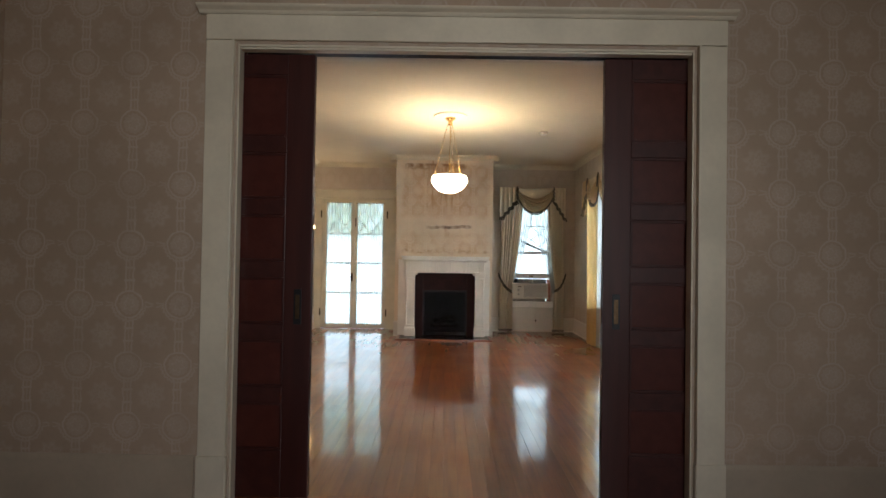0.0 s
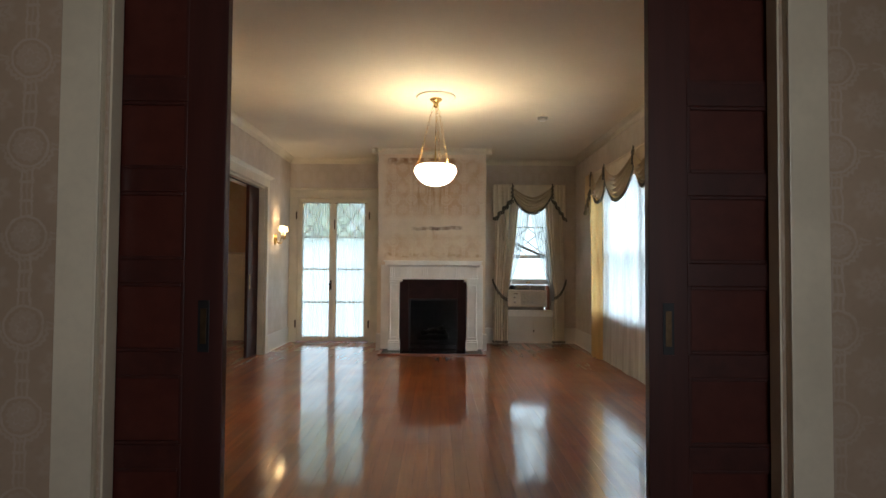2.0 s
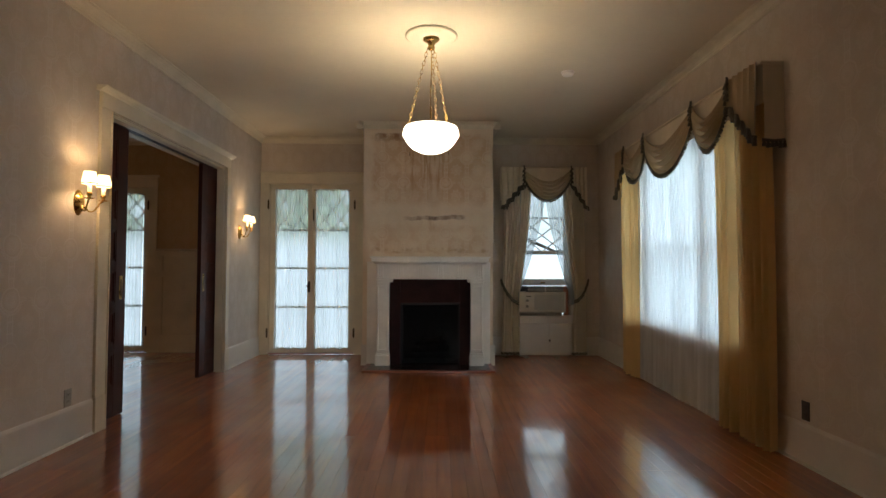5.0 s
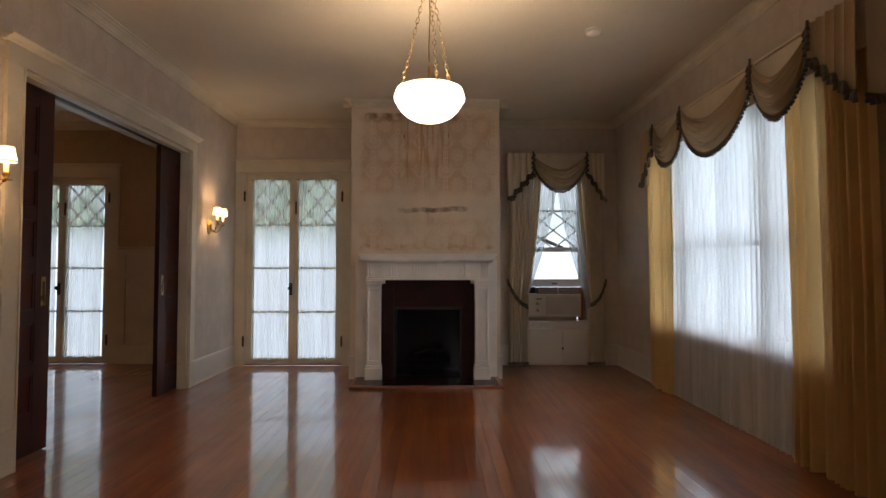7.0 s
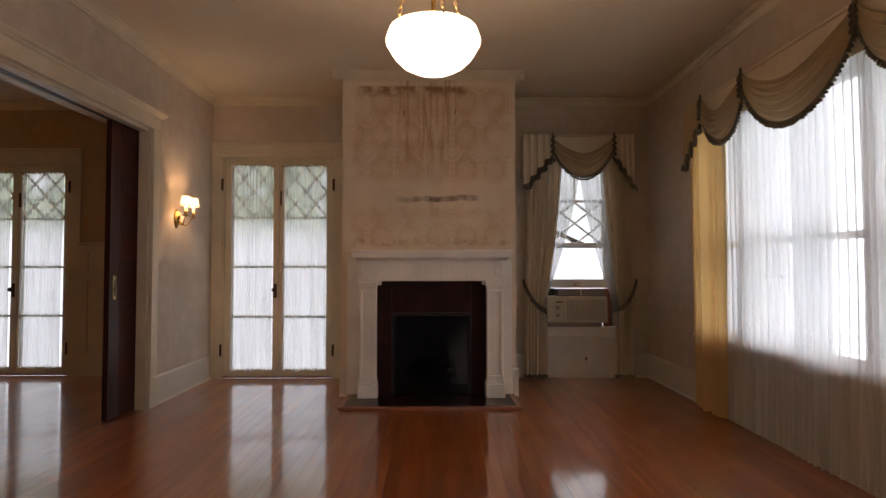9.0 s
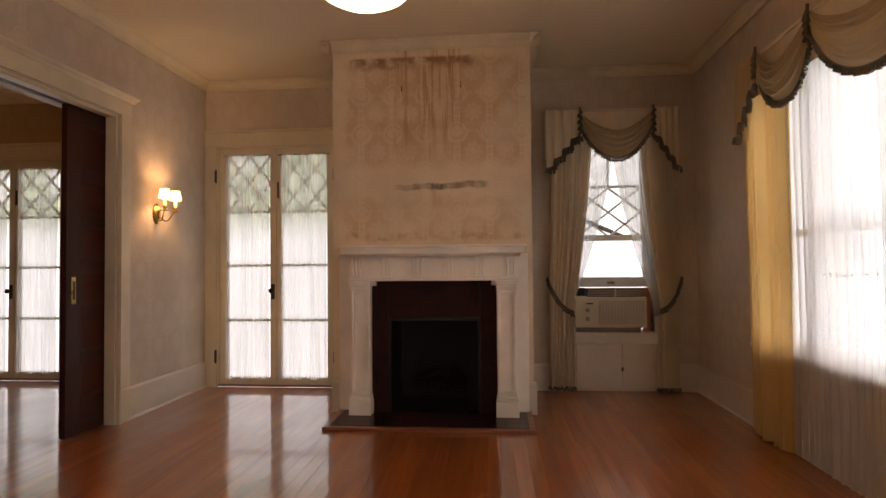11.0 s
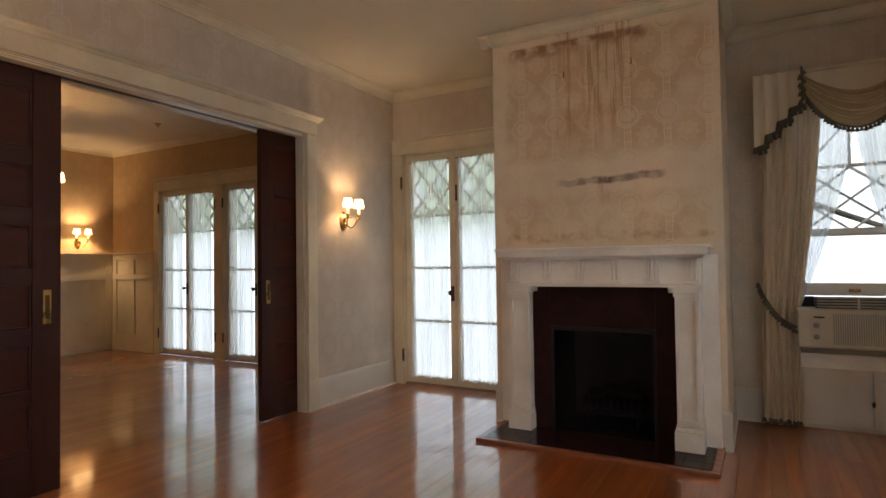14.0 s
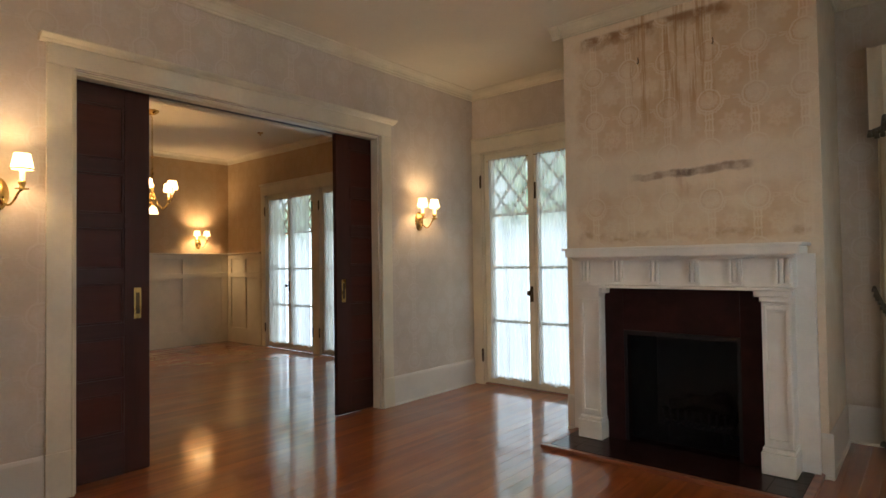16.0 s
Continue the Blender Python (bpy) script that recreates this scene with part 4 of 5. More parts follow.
jabot(t, -6.34, -5.985, VZ - 0.002, 2.34, 2.05, EF - 0.004, 5, 2.0, M_SWAG)
for x in (-8.61, -8.00, -6.92, -6.34):
    cord(t, x, EF - 0.040, 2.40, VZ)
drape(on_east(XR, 0), (-9.02, -8.47), (-9.02, -8.48), (-9.02, -8.50), 2.52, 1.2, 0.015, -0.080, 7, 1.1, M_DRAPE, "cream floor-length curtain hanging straight", EG)
drape(on_east(XR, 0), (-6.68, -6.02), (-6.67, -6.02), (-6.66, -6.02), 2.52, 1.2, 0.015, -0.080, 9, 2.3, M_DRAPE, "cream floor-length curtain hanging straight", EG)
PANELS = ((-8.54, -7.62, 15, 0.9, -0.046), (-7.66, -6.62, 17, 2.1, -0.054))
for a, b, pleats, seed, y in PANELS:
    t = sheer_panel(on_east(XR, 0), (a, b), (a, b), (a, b), 2.50, 1.2, 0.02, y, pleats, seed, "white floor-length sheer curtain embroidered above the hem", EG, 0.030)
    rnd = random.Random(int(seed * 10))
    bm = bmesh.new()
    x = a + 0.05
    while x < b - 0.05:
        for z, big in ((0.80, 1.0), (0.735, 0.7), (1.12, 0.55)):
            if big < 0.6 and int(x * 50) % 3:
                continue
            for k in range(5):
                px, pz = x + rnd.uniform(-0.022, 0.022) * big, z + rnd.uniform(-0.024, 0.024) * big
                box(bm, px - 0.003, px + 0.003, y - 0.0335, y - 0.0315, pz - 0.003, pz + 0.003)
        x += 0.062
    tagged(part("embroidery", bm, M_EMBROIDERY, t, "small grey embroidered sprigs"), kind="stuff")

# ---- window cooler ----
t = thing("air_conditioner", on_north(0, YB), "old almond window air conditioner under the raised sash", "air conditioner")
ax0, ax1, az0, az1, ay = 1.405, 2.050, 0.600, 0.880, -0.17
part("tray", boxes((ax0 + 0.03, ax1 - 0.03, -0.05, 0.16, wz0, az0 - 0.0005)), M_GRILLE, t)
body = part("body", boxes((ax0, ax1, ay + 0.02, 0.16, az0, az1)), M_PLASTIC, t, bevel=0.008)
front = part("front", boxes((ax0 + 0.006, ax1 - 0.006, ay, ay + 0.0195, az0 + 0.012, az1 - 0.006)), M_PLASTIC, t, bevel=0.006)
part("intake", boxes((ax0 + 0.215, ax1 - 0.03, ay - 0.003, ay - 0.0005, az0 + 0.035, az1 - 0.035)), M_GRILLE, front, "grey slatted intake")
for i in range(30):
    x = ax0 + 0.222 + i * 0.0131
    part("slat", boxes((x, x + 0.0055, ay - 0.010, ay - 0.0035, az0 + 0.038, az1 - 0.038)), M_PLASTIC, front)
panel = part("control_panel", boxes((ax0 + 0.08, ax0 + 0.20, ay - 0.006, ay - 0.0005, az0 + 0.03, az1 - 0.03)), M_PLASTIC, front, bevel=0.002)
part("badge", boxes((ax0 + 0.10, ax0 + 0.165, ay - 0.009, ay - 0.0065, az1 - 0.065, az1 - 0.052)), M_BROWNPL, panel, "dark maker's bar")
for z in (az0 + 0.085, az0 + 0.165):
    kb = lathe(bmesh.new(), [(0.020, 0), (0.019, 0.014), (0.013, 0.018), (0, 0.018)], n=16)
    kb.transform(Matrix.Translation((ax0 + 0.115, ay - 0.0065, z)) @ Matrix.Rotation(radians(90), 4, "X"))
    part("dial", kb, M_GRILLE, panel, "round grey dial", smooth=False)
vent = part("outlet_vent", boxes((ax0 + 0.12, ax1 - 0.03, ay + 0.03, 0.058, az1 + 0.002, 0.955)), M_DARK, t, "black louvred air outlet", bevel=0.003)
for i in range(4):
    part("louvre", boxes((ax0 + 0.125, ax1 - 0.035, ay + 0.020, ay + 0.029, az1 + 0.010 + i * 0.020, az1 + 0.022 + i * 0.020)), M_GRILLE, vent)
part("divider", boxes((1.765, 1.778, ay + 0.012, ay + 0.0195, az1 + 0.004, 0.953)), M_PLASTIC, vent)
part("filler", boxes((wx0 + 0.031, ax0 + 0.118, 0.01, 0.055, az1 + 0.002, 0.958)), M_DARK, t, "dark foam filler")
part("filler", boxes((ax1 + 0.002, wx1 - 0.002, 0.0, 0.018, wz0 + 0.001, 0.955)), M_RUSTY, t, "reddish bare wood filler board")

# ---- fireplace ----
mt = thing("fireplace_mantel", pose(0, 0, 0), "white painted wooden mantelpiece with pilasters and fluted frieze", "mantelpiece")
MY, SY = 9.21, 9.290
part("shelf", boxes((-0.515, 0.925, 9.10, BY, 1.319, 1.337)), M_WHITE, mt, bevel=0.004)
part("fascia", boxes((-0.497, 0.907, 9.120, BY - 0.001, 1.275, 1.3185)), M_WHITE, mt, bevel=0.003)
part("bed_mould", prism(bmesh.new(), [(0, 1.248), (0.020, 1.248), (0.028, 1.258), (0.055, 1.265), (0.078, 1.270), (0.080, 1.2745), (0, 1.2745)], "x", -0.466, 0.878), M_WHITE, mt, at=pose(0, MY - 0.002, 0))
for r in ((-0.575, -0.30, 0.02, 1.2745), (0.71, 0.945, 0.02, 1.2745), (-0.30, 0.71, 1.083, 1.2745)):
    part("backing", boxes((r[0], r[1], 9.365, BY - 0.001, r[2], r[3])), M_WHITE, mt, bevel=0.002)
fr = part("frieze", boxes((-0.446, 0.858, MY + 0.018, 9.3645, 1.083, 1.2745)), M_WHITE, mt, bevel=0.003)
for i in range(6):
    x = -0.436 + i * 0.2415
    for k in range(3):
        part("flute", boxes((x + k * 0.027, x + 0.019 + k * 0.027, MY - 0.004, MY + 0.0175, 1.108, 1.2475)), M_WHITE, fr, bevel=0.004)
    part("regula", boxes((x - 0.004, x + 0.079, MY - 0.014, MY + 0.0175, 1.090, 1.102)), M_WHITE, fr, bevel=0.003)
part("taenia", boxes((-0.458, 0.870, MY - 0.036, MY + 0.02, 1.064, 1.0825)), M_WHITE, mt, bevel=0.004)
for x0, x1 in ((-0.440, -0.290), (0.696, 0.846)):
    pil = part("pilaster", boxes((x0, x1, MY + 0.016, 9.3645, 0.175, 1.003)), M_WHITE, mt, bevel=0.003)
    part("panel_frame", boxes((x0 + 0.004, x0 + 0.026, MY - 0.004, MY + 0.0155, 0.19, 0.983), (x1 - 0.026, x1 - 0.004, MY - 0.004, MY + 0.0155, 0.19, 0.983), (x0 + 0.026, x1 - 0.026, MY - 0.004, MY + 0.0155, 0.19, 0.222), (x0 + 0.026, x1 - 0.026, MY - 0.004, MY + 0.0155, 0.953, 0.983)), M_WHITE, pil, bevel=0.003)
    part("capital", boxes((x0 - 0.012, x1 + 0.012, MY - 0.030, 9.3645, 1.030, 1.0635), (x0 - 0.004, x1 + 0.004, MY - 0.018, 9.3645, 1.003, 1.030)), M_WHITE, pil, bevel=0.004)
    part("plinth", boxes((x0 - 0.012, x1 + 0.012, MY - 0.030, 9.3645, 0.028, 0.150)), M_WHITE, pil, bevel=0.005)
    part("plinth_mould", boxes((x0 - 0.006, x1 + 0.006, MY - 0.018, 9.3645, 0.150, 0.175)), M_WHITE, pil, bevel=0.007)
for x0, x1 in ((-0.2895, -0.248), (0.656, 0.6955)):
    part("bracket", boxes((x0, x1, MY + 0.012, SY - 0.001, 1.026, 1.0635)), M_WHITE, mt, bevel=0.008)
fp = thing("fireplace", pose(0, 0, 0), "dark oxblood stone fireplace surround with a sooty firebox", "fireplace")
part("surround", boxes((-0.2895, FBX0, SY + 0.012, BY - 0.001, 0.027, 1.0825), (FBX1, 0.6955, SY + 0.012, BY - 0.001, 0.027, 1.0825), (FBX0, FBX1, SY + 0.012, BY - 0.001, FBZ, 1.0825)), M_SUB, fp)
for r in ((-0.289, FBX0 - 0.001, 0.028, 1.0625), (FBX1 + 0.001, 0.695, 0.028, 1.0625), (FBX0, FBX1, FBZ + 0.002, 1.0625)):
    part("slab", boxes((r[0], r[1], SY, SY + 0.0115, r[2], r[3])), M_MARBLE, fp, bevel=0.0015)
for name, r in (("cheek", (FBX0 - 0.015, FBX0, SY + 0.03, 9.95, 0.012, FBZ + 0.01)), ("cheek", (FBX1, FBX1 + 0.015, SY + 0.03, 9.95, 0.012, FBZ + 0.01)), ("fireback", (FBX0, FBX1, 9.90, 9.95, 0.012, FBZ)), ("throat", (FBX0, FBX1, BY - 0.002, 9.95, FBZ + 0.0005, FBZ + 0.015)), ("fire_floor", (FBX0 - 0.015, FBX1 + 0.015, BY - 0.002, 9.95, 0.001, 0.0115))):
    part(name, boxes(r), M_SOOT, fp)
part("screen_frame", boxes((FBX0, FBX0 + 0.022, SY + 0.004, SY + 0.02, 0.03, FBZ), (FBX1 - 0.022, FBX1, SY + 0.004, SY + 0.02, 0.03, FBZ), (FBX0 + 0.022, FBX1 - 0.022, SY + 0.004, SY + 0.02, FBZ - 0.03, FBZ)), M_IRON, fp, "black iron frame", bevel=0.002)
p = part("glass_screen", boxes((FBX0 + 0.0225, FBX1 - 0.0225, SY + 0.010, SY + 0.014, 0.03, FBZ - 0.0305)), M_SMOKED, fp, "smoked glass screen")
p.visible_shadow = False
bm = bmesh.new()
for i in range(9):
    x = 0.0 + i * 0.05
    tube(bm, [(x, 9.56, 0.22), (x, 9.57, 0.12), (x, 9.80, 0.11), (x, 9.82, 0.20)], 0.007, 6)
for x in (0.02, 0.38):
    tube(bm, [(x, 9.60, 0.016), (x, 9.60, 0.115)], 0.008, 6)
    tube(bm, [(x, 9.78, 0.016), (x, 9.78, 0.115)], 0.008, 6)
tube(bm, [(-0.02, 9.60, 0.115), (0.42, 9.60, 0.115)], 0.008, 6)
part("grate", bm, M_IRON, fp, "black iron grate")
for pts, r in (([(-0.03, 9.62, 0.17), (0.44, 9.64, 0.17)], 0.045), ([(-0.01, 9.74, 0.17), (0.43, 9.72, 0.18)], 0.05), ([(0.03, 9.60, 0.24), (0.36, 9.76, 0.30)], 0.038), ([(0.12, 9.76, 0.26), (0.40, 9.62, 0.25)], 0.036)):
    a, b = Vector(pts[0]), Vector(pts[1])
    part("log", tube(bmesh.new(), [a.lerp(b, i / 8) + Vector((0, 0.006 * math.sin(i * 2.1), 0.006 * math.cos(i * 1.7))) for i in range(9)], [r * (0.9 + 0.12 * math.sin(i * 1.9)) for i in range(9)], 12), M_LOG, fp, "charred log", smooth=True)
he = thing("hearth", pose(0, 0, 0), "dark glossy tiled hearth with a varnished wood border", "hearth", kind="structure")
HX0, HX1, HY = -0.572, 0.962, 8.87
part("bed", boxes((HX0 + 0.046, HX1 - 0.046, HY + 0.046, BY - 0.001, 0.001, 0.016)), M_SUB, he)
for i in range(9):
    for j in range(4):
        dx, dy = (HX1 - HX0 - 0.094) / 9, (BY - HY - 0.048) / 4
        x, y = HX0 + 0.047 + i * dx, HY + 0.047 + j * dy
        part("tile", boxes((x + 0.0008, x + dx - 0.0008, y + 0.0008, y + dy - 0.0008, 0.0162, 0.0265)), M_HEARTH, he, bevel=0.001)
for r in ((HX0, HX1, HY, HY + 0.045), (HX0, HX0 + 0.045, HY + 0.0455, BY - 0.001), (HX1 - 0.045, HX1, HY + 0.0455, BY - 0.001)):
    part("border", boxes((*r, 0.001, 0.026)), M_BORDER, he, "reddish varnished wood strip", bevel=0.005)

# picture hooks left in the breast
for x, z in ((-0.061, 2.632), (0.425, 2.643)):
    t = thing("picture_hook", pose(x, BY, z), "small rusty picture hook in the stained wallpaper", "hook", "picture hooks")
    part("nail", tube(bmesh.new(), [(0, 0, 0.012), (0.002, -0.014, 0.016)], 0.003, 6), M_BRONZE, t)
    part("strap", tube(bmesh.new(), [(0, -0.004, 0.022), (0.003, -0.005, -0.010), (0.004, -0.012, -0.022), (-0.004, -0.016, -0.016)], 0.0035, 6), M_BRONZE, t)

# ---- pendant lamp ----
px, py = 0.240, 6.745
t = thing("pendant_lamp", pose(px, py, 0), "opal glass bowl pendant on three brass chains, lit", "ceiling lamp")
part("medallion", lathe(bmesh.new(), [(0, H - 0.001), (0.205, H - 0.001), (0.205, H - 0.010), (0.190, H - 0.018), (0.176, H - 0.014), (0.150, H - 0.022), (0.07, H - 0.024), (0, H - 0.024)], n=48), M_CEIL, t, "white plaster ceiling rose", smooth=True)
can = part("canopy", lathe(bmesh.new(), [(0, H - 0.0245), (0.064, H - 0.0245), (0.066, H - 0.034), (0.050, H - 0.050), (0.030, H - 0.062), (0.024, H - 0.085), (0.032, H - 0.095), (0.022, H - 0.112), (0.008, H - 0.120), (0, H - 0.120)], n=32), M_BRASS, t, "bright brass canopy", smooth=True)
part("cable", tube(bmesh.new(), [(0, 0, H - 0.118), (0.003, 0.002, 2.75), (-0.004, 0, 2.55), (0, 0, 2.33)], 0.0045), M_BRASS, t)
part("stem", tube(bmesh.new(), [(0, 0, 2.44), (0, 0, 2.27)], 0.010, 10), M_BRASS, t)


def link(bm, at, d, turn, size=0.019):
    side = d.cross(Vector((0, 0, 1)) if abs(d.z) < 0.95 else Vector((1, 0, 0))).normalized()
    side = Matrix.Rotation(turn, 3, d) @ side
    pts = [at + d * (size * 1.25 * math.sin(a)) + side * (size * 0.55 * math.cos(a)) for a in (2 * math.pi * i / 10 for i in range(10))]
    tube(bm, pts, 0.0024, 5, True)


for k in range(3):
    ang = radians(163 + 120 * k)
    a = Vector((0.030 * math.cos(ang), 0.030 * math.sin(ang), H - 0.095))
    b = Vector((0.198 * math.cos(ang), 0.198 * math.sin(ang), 2.285))
    n = 19
    bm = bmesh.new()
    for i in range(n):
        link(bm, a.lerp(b, (i + 0.5) / n), (b - a).normalized(), (i % 2) * math.pi / 2)
    part("chain", bm, M_BRASS, t, "brass link chain", smooth=True)
    part("hook", tube(bmesh.new(), [b + Vector((0, 0, 0.012)), b + Vector((0.006 * math.cos(ang), 0.006 * math.sin(ang), -0.004)), b + Vector((0, 0, -0.02))], 0.005), M_BRASS, t)
part("bowl", lathe(bmesh.new(), [(0.192, 2.296), (0.205, 2.290), (0.214, 2.265), (0.221, 2.240), (0.219, 2.222), (0.204, 2.200), (0.200, 2.190), (0.180, 2.160), (0.145, 2.126), (0.095, 2.100), (0.045, 2.088), (0, 2.085), (0, 2.090), (0.09, 2.106), (0.14, 2.132), (0.174, 2.166), (0.196, 2.200), (0.211, 2.236), (0.200, 2.280), (0.190, 2.288), (0.192, 2.296)], n=48), M_BOWL, t, "glowing opal glass bowl", smooth=True)
bulb("pendant_bulb", (px, py, 2.225), BULB_PENDANT, 0.05, (1.0, 0.78, 0.48))

# smoke alarm
t = thing("smoke_alarm", pose(1.497, 7.54, 0), "round white smoke alarm on the ceiling", "smoke alarm")
part("base", lathe(bmesh.new(), [(0, H - 0.0005), (0.062, H - 0.0005), (0.062, H - 0.010), (0, H - 0.010)], n=28), M_WHITE, t)
part("cover", lathe(bmesh.new(), [(0, H - 0.0105), (0.056, H - 0.0105), (0.054, H - 0.026), (0.044, H - 0.036), (0, H - 0.038)], n=28), M_WHITE, t, smooth=True)
t = thing("ceiling_sensor", pose(-5.30, 9.70, 0), "small dark sprinkler head on the ceiling", "sprinkler")
part("rose", lathe(bmesh.new(), [(0, H - 0.0005), (0.04, H - 0.0005), (0.034, H - 0.012), (0, H - 0.014)], n=20), M_BRASS, t)
part("head", lathe(bmesh.new(), [(0.010, H - 0.0145), (0.010, H - 0.035), (0.020, H - 0.038), (0, H - 0.042)], n=12), M_BRASS, t)


# ---- sconces ----
def shade_part(parent, at, r0=0.050, r1=0.036, h=0.080):
    bm = lathe(bmesh.new(), [(r0, 0), (r0 * 0.94, h * 0.3), (r1 * 1.08, h * 0.75), (r1, h), (r1 - 0.003, h), (r0 - 0.003, 0.001), (r0, 0)], at, 24)
    s = part("shade", bm, M_SHADE, parent, "glowing parchment candle shade", smooth=True)
    part("trim", lathe(bmesh.new(), [(r0 + 0.0015, -0.002), (r0 + 0.0015, 0.005), (r0 - 0.001, 0.005), (r0 - 0.001, -0.002), (r0 + 0.0015, -0.002)], at, 24), M_BRASS, s)
    return s


def sconce(m, power=BULB_SCONCE):
    t = thing("wall_sconce", m, "two-arm brass wall sconce with small parchment shades, lit", "wall lamp", "brass sconces")
    bm = lathe(bmesh.new(), [(0.052, 0), (0.052, 0.006), (0.044, 0.012), (0.040, 0.020), (0.026, 0.030), (0.012, 0.036), (0, 0.038)], n=24)
    bm.transform(Matrix.Rotation(radians(90), 4, "X") @ Matrix.Diagonal((1, 1.7, 1, 1)))
    part("backplate", bm, M_BRASS, t, "oval brass backplate", smooth=True)
    for k in (-1, 1):
        pts = []
        for i in range(13):
            u = i / 12
            pts.append((k * (0.008 + 0.072 * u), -0.030 - 0.095 * u, -0.02 - 0.055 * math.sin(math.pi * min(1, u * 1.15)) + 0.035 * u))
        arm = part("arm", tube(bmesh.new(), pts, 0.0055, 8), M_BRASS, t, smooth=True)
        ex, ey, ez = pts[-1]
        part("cup", lathe(bmesh.new(), [(0.006, 0), (0.030, 0.004), (0.031, 0.008), (0.012, 0.010), (0.011, 0.022), (0.018, 0.032), (0.016, 0.048), (0, 0.048)], (ex, ey, ez), 18), M_BRASS, arm, smooth=True)
        part("candle", lathe(bmesh.new(), [(0.0125, 0.0485), (0.0125, 0.118), (0, 0.118)], (ex, ey, ez), 14), M_CANDLE, arm, "cream candle sleeve", smooth=True)
        shade_part(arm, (ex, ey, ez + 0.105))
        w = m @ Vector((ex, ey, ez + 0.148))
        bulb("sconce_bulb", w, power / 2, 0.018)
    return t


sconce(on_west(XL, 6.26, 1.635))
sconce(on_west(XL, 9.43, 1.64))
sconce(on_west(DW, 9.93, 1.61), 2.8 * BULB_SCONCE)

# ---- outlets ----
def outlet(m, plate, label):
    t = thing("wall_outlet", m, label, "outlet")
    part("plate", boxes((-0.036, 0.036, -0.006, -0.0005, -0.058, 0.058)), plate, t, bevel=0.002)
    for z in (-0.022, 0.022):
        s = part("socket", boxes((-0.016, 0.016, -0.009, -0.0065, z - 0.014, z + 0.014)), plate, t, bevel=0.002)
        for x in (-0.007, 0.004):
            part("slot", boxes((x, x + 0.003, -0.0100, -0.0092, z - 0.005, z + 0.006)), M_DARK, s)


outlet(on_west(XL, 6.20, 0.315), M_GRILLE, "grey duplex outlet above the baseboard")
outlet(on_east(XR, 5.82, 0.33), M_BROWNPL, "brown duplex outlet above the baseboard")

# ---- dining room ----
def wainscot(m, a, b, n, label):
    t = thing("wainscot", m, label, "wainscot", kind="structure")
    part("board", boxes((a, b, -0.010, -0.001, 0.0, 1.43)), M_CREAM, t)
    part("cap", prism(bmesh.new(), [(0, 1.431), (0.030, 1.431), (0.042, 1.440), (0.060, 1.446), (0.060, 1.462), (0, 1.462)], "x", a, b), M_CREAM, t)
    part("base_rail", boxes((a, b, -0.030, -0.0105, 0.0, 0.24)), M_CREAM, t, bevel=0.004)
    part("top_rail", boxes((a, b, -0.028, -0.0105, 1.36, 1.43)), M_CREAM, t, bevel=0.003)
    part("middle_rail", boxes((a, b, -0.028, -0.0105, 1.06, 1.14)), M_CREAM, t, bevel=0.003)
    for i in range(n + 1):
        x = a + (b - a - 0.10) * i / n
        for z0, z1 in ((0.2405, 1.0595), (1.1405, 1.3595)):
            part("stile", boxes((x, x + 0.10, -0.0275, -0.0105, z0, z1)), M_CREAM, t, bevel=0.003)


wainscot(on_west(DW, 0), DS, DN - 0.03, 9, "cream painted panelled wainscot under the wallpaper")
wainscot(on_north(0, DN), DW + 0.03, DFR[0][0] - 0.12, 2, "cream painted panelled wainscot under the wallpaper")
wainscot(on_north(0, DN), DFR[1][1] + 0.12, XD, 2, "cream painted panelled wainscot under the wallpaper")

cx, cy = -5.2, 8.27
t = thing("chandelier", pose(cx, cy, 0), "brass five-arm chandelier with parchment shades, lit", "chandelier")
part("canopy", lathe(bmesh.new(), [(0, H - 0.0005), (0.075, H - 0.0005), (0.07, H - 0.02), (0.03, H - 0.05), (0, H - 0.055)], n=24), M_BRASS, t, smooth=True)
bm = bmesh.new()
for i in range(24):
    link(bm, Vector((0, 0, H - 0.06 - (i + 0.5) * 0.026)), Vector((0, 0, -1)), (i % 2) * math.pi / 2, 0.016)
part("chain", bm, M_BRASS, t)
part("column", lathe(bmesh.new(), [(0, 2.36), (0.012, 2.35), (0.012, 2.22), (0.030, 2.18), (0.012, 2.12), (0.035, 2.04), (0.060, 1.98), (0.020, 1.945), (0.012, 1.938), (0, 1.936)], n=20), M_BRASS, t, smooth=True)
for k in range(5):
    a = radians(110 + 72 * k)
    pts = []
    for i in range(15):
        u = i / 14
        pts.append(((0.04 + 0.19 * u) * math.cos(a), (0.04 + 0.19 * u) * math.sin(a), 2.00 - 0.10 * math.sin(math.pi * u) + 0.02 * u))
    arm = part("arm", tube(bmesh.new(), pts, 0.007, 8), M_BRASS, t, smooth=True)
    ex, ey, ez = pts[-1]
    part("cup", lathe(bmesh.new(), [(0.006, 0), (0.034, 0.004), (0.012, 0.012), (0.018, 0.034), (0, 0.040)], (ex, ey, ez), 16), M_BRASS, arm, smooth=True)
    part("candle", lathe(bmesh.new(), [(0.0125, 0.0405), (0.0125, 0.118), (0, 0.118)], (ex, ey, ez), 12), M_CANDLE, arm, "cream candle sleeve")
    shade_part(arm, (ex, ey, ez + 0.10), 0.062, 0.046, 0.095)
    bulb("chandelier_bulb", (cx + ex, cy + ey, ez + 0.15), BULB_CHANDELIER, 0.02, (1.0, 0.60, 0.24))

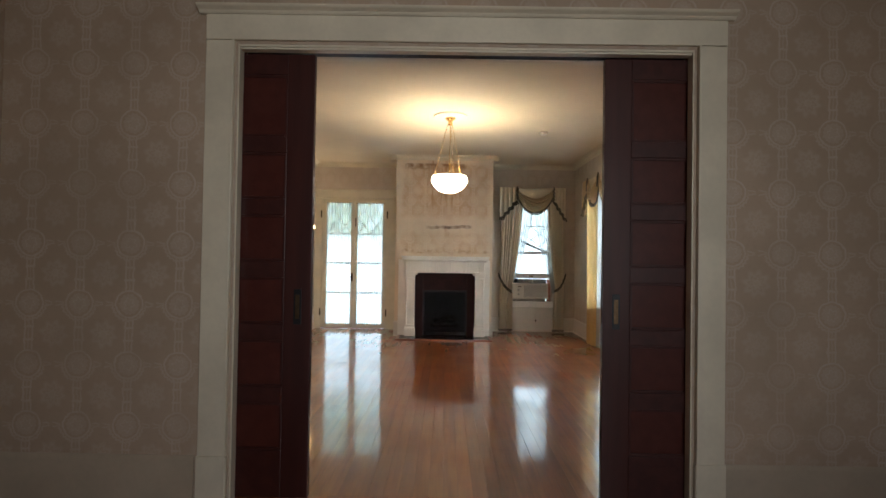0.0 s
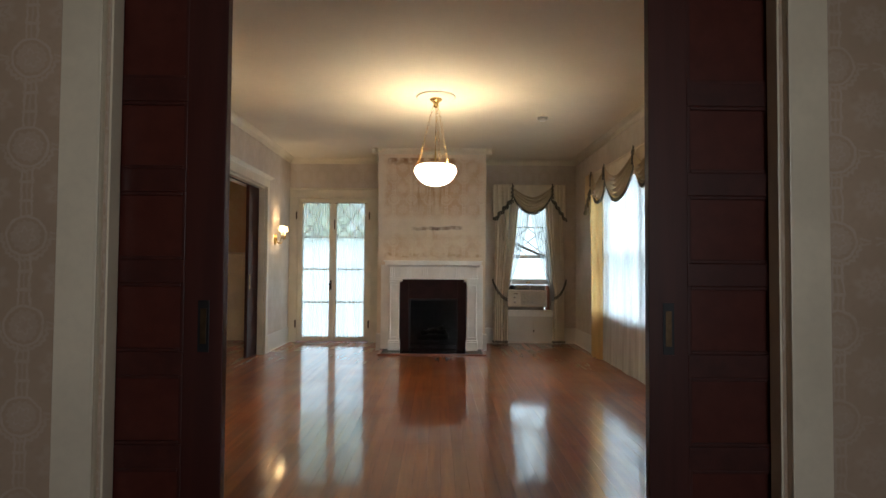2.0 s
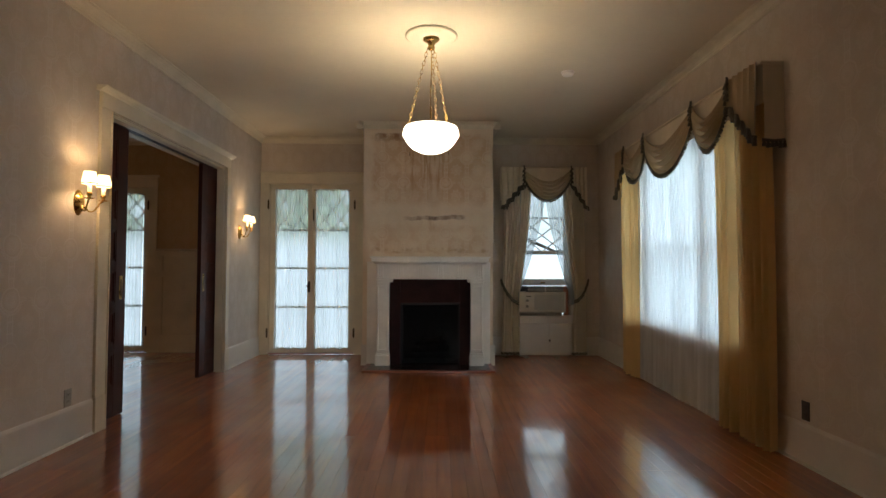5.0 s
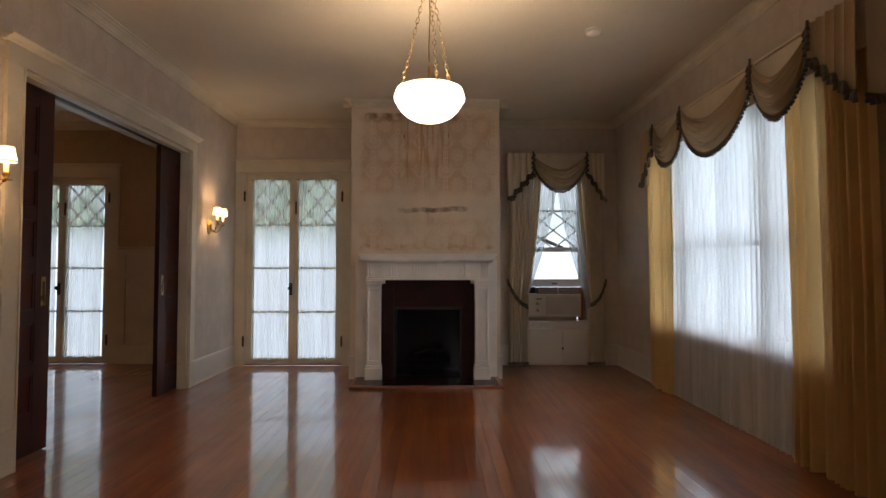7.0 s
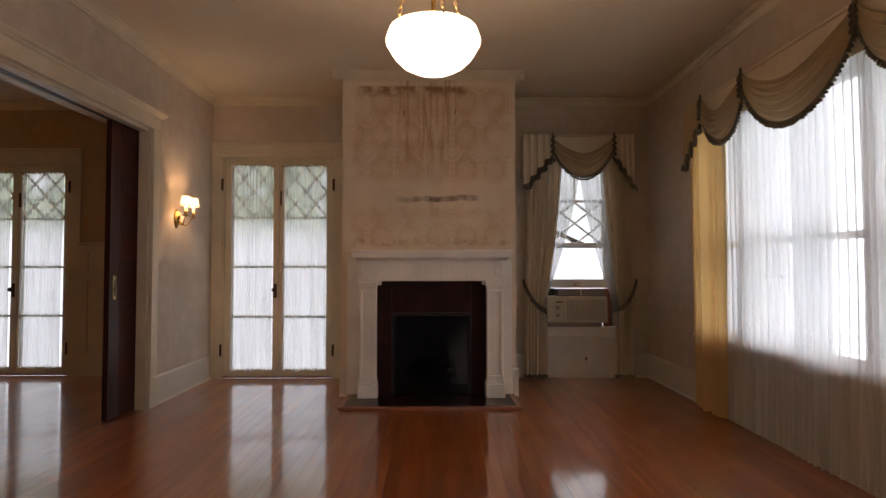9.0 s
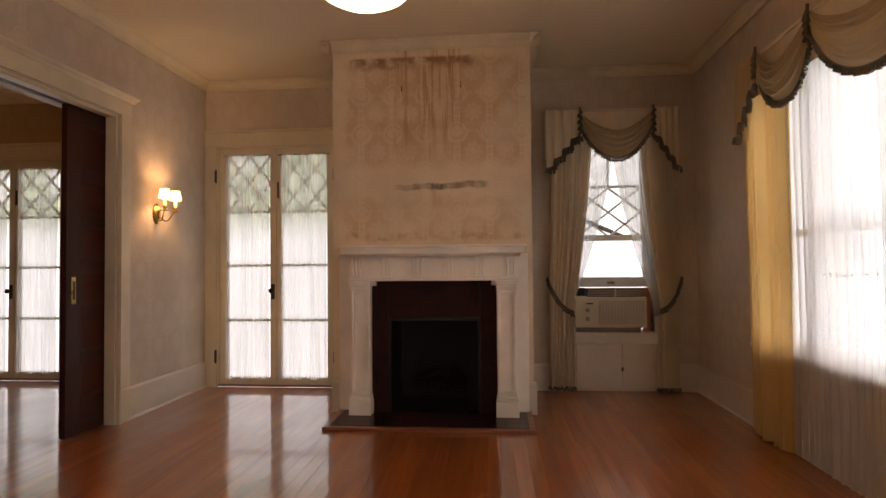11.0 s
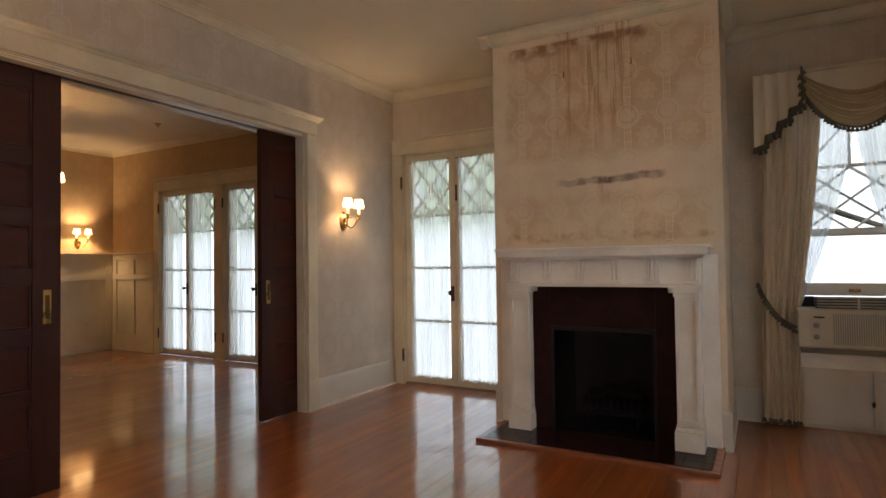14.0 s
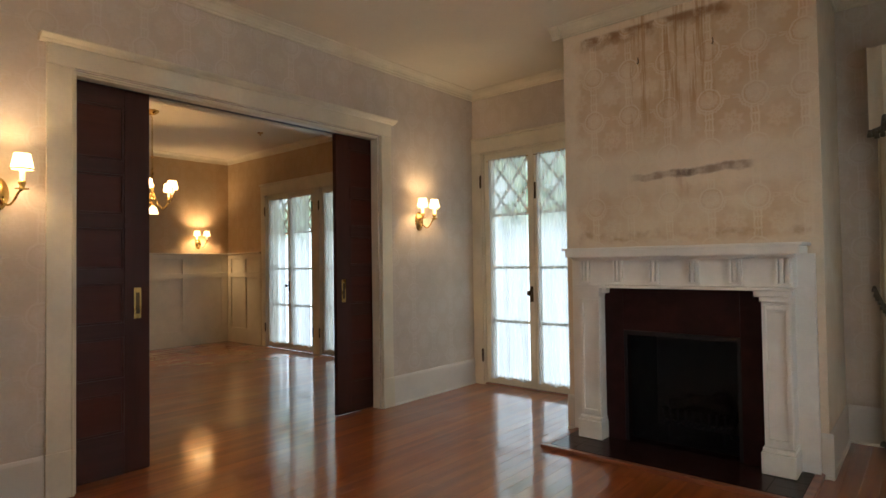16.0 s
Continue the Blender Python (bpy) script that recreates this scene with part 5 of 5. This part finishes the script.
part("down_shade", lathe(bmesh.new(), [(0.022, 1.935), (0.040, 1.92), (0.062, 1.85), (0.060, 1.848), (0.036, 1.915), (0.022, 1.930)], n=20), M_SHADE, t, "glowing glass shade facing down", smooth=True)

# ---- outside ----
fixed("ground", boxes((-600, 600, -600, 600, -0.55, -0.50)), M_GROUND, "lawn round the house", category="ground")
fixed("backdrop_north", boxes((-12, 7.4, 12.4, 12.45, -0.5, 7)), M_GARDEN, "pale overcast garden in the distance", category="backdrop")
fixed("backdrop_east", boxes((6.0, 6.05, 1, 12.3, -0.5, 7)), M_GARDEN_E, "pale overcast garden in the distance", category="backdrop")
t = thing("tree", pose(0, 0, -0.5), "bare dark tree trunk and limbs outside the window", "tree")
part("trunk", tube(bmesh.new(), [(0.35, 11.7, 0), (0.38, 11.7, 1.2), (0.42, 11.72, 2.4), (0.5, 11.7, 4.2)], [0.13, 0.11, 0.09, 0.06], 12), M_BARK, t, smooth=True)
part("limb", tube(bmesh.new(), [(0.40, 11.7, 2.2), (0.85, 11.7, 2.52), (1.30, 11.7, 2.40), (1.75, 11.7, 2.20), (1.92, 11.7, 2.12), (2.22, 11.7, 1.99), (2.55, 11.7, 1.96), (2.9, 11.7, 2.03)], [0.05, 0.040, 0.032, 0.028, 0.027, 0.023, 0.012, 0.006], 10), M_BARK, t, smooth=True)
part("limb", tube(bmesh.new(), [(1.3, 11.7, 2.40), (1.62, 11.68, 2.66), (2.0, 11.7, 3.1)], [0.018, 0.013, 0.006], 8), M_BARK, t, smooth=True)

# ---- floors, board by board ----
def boards(name, x0, x1, y0, y1, seed, apart, label):
    rnd = random.Random(seed)
    t = fixed(name, boxes((x0, x1, y0, y1, -0.06, -0.004)), M_SUB, label, category="floor")
    W = 0.0826
    n = math.ceil((x1 - x0) / W)
    rest = bmesh.new()
    cache = {}
    for i in range(n):
        xa, xb = x0 + i * W, min(x1, x0 + (i + 1) * W)
        y = y0
        left = rnd.choice((1.9, 2.7, 3.4, 4.6))
        while y < y1 - 0.01:
            length = min(left, y1 - y)
            if y1 - y - length < 0.5:
                length = y1 - y
            if apart:
                key = (round(xb - xa, 3), round(length, 3))
                if key not in cache:
                    bm = bmesh.new()
                    w, l = xb - xa - 0.0004, length - 0.0005
                    e = 0.0004
                    low = [bm.verts.new(p) for p in ((0, 0, -0.0035), (w, 0, -0.0035), (w, l, -0.0035), (0, l, -0.0035))]
                    mid = [bm.verts.new(p) for p in ((0, 0, -0.0008), (w, 0, -0.0008), (w, l, -0.0008), (0, l, -0.0008))]
                    top = [bm.verts.new(p) for p in ((e, e, 0), (w - e, e, 0), (w - e, l - e, 0), (e, l - e, 0))]
                    for a, b in ((low, mid), (mid, top)):
                        for k in range(4):
                            bm.faces.new((a[k], a[(k + 1) % 4], b[(k + 1) % 4], b[k]))
                    bm.faces.new(top)
                    cache[key] = mesh_of("board", bm, M_FLOOR)
                ob = new("board", cache[key])
                ob.parent = t
                ob.location = (xa + 0.0002, y + 0.00025, 0)
                ob.rotation_euler = (0, rnd.uniform(-0.0018, 0.0018), 0)
            else:
                box(rest, xa + 0.00035, xb - 0.00035, y, y + length - 0.0008, -0.0035, 0)
            y += length
            left = rnd.choice((3.0, 3.8, 4.6))
    if not apart:
        ob = part("boards", rest, M_FLOOR, t)
        tagged(ob, kind="stuff")
    else:
        rest.free()
    return t


boards("floor", XL, XR, YS - 0.065, YB, 4, True, "glossy varnished orange-brown narrow board floor")
boards("floor_hall", FW, FE, FS, YS - 0.065, 5, True, "varnished brown narrow board floor of the hall")
boards("floor_dining", DW, XL, DS, DN, 6, True, "glossy varnished orange-brown narrow board floor")
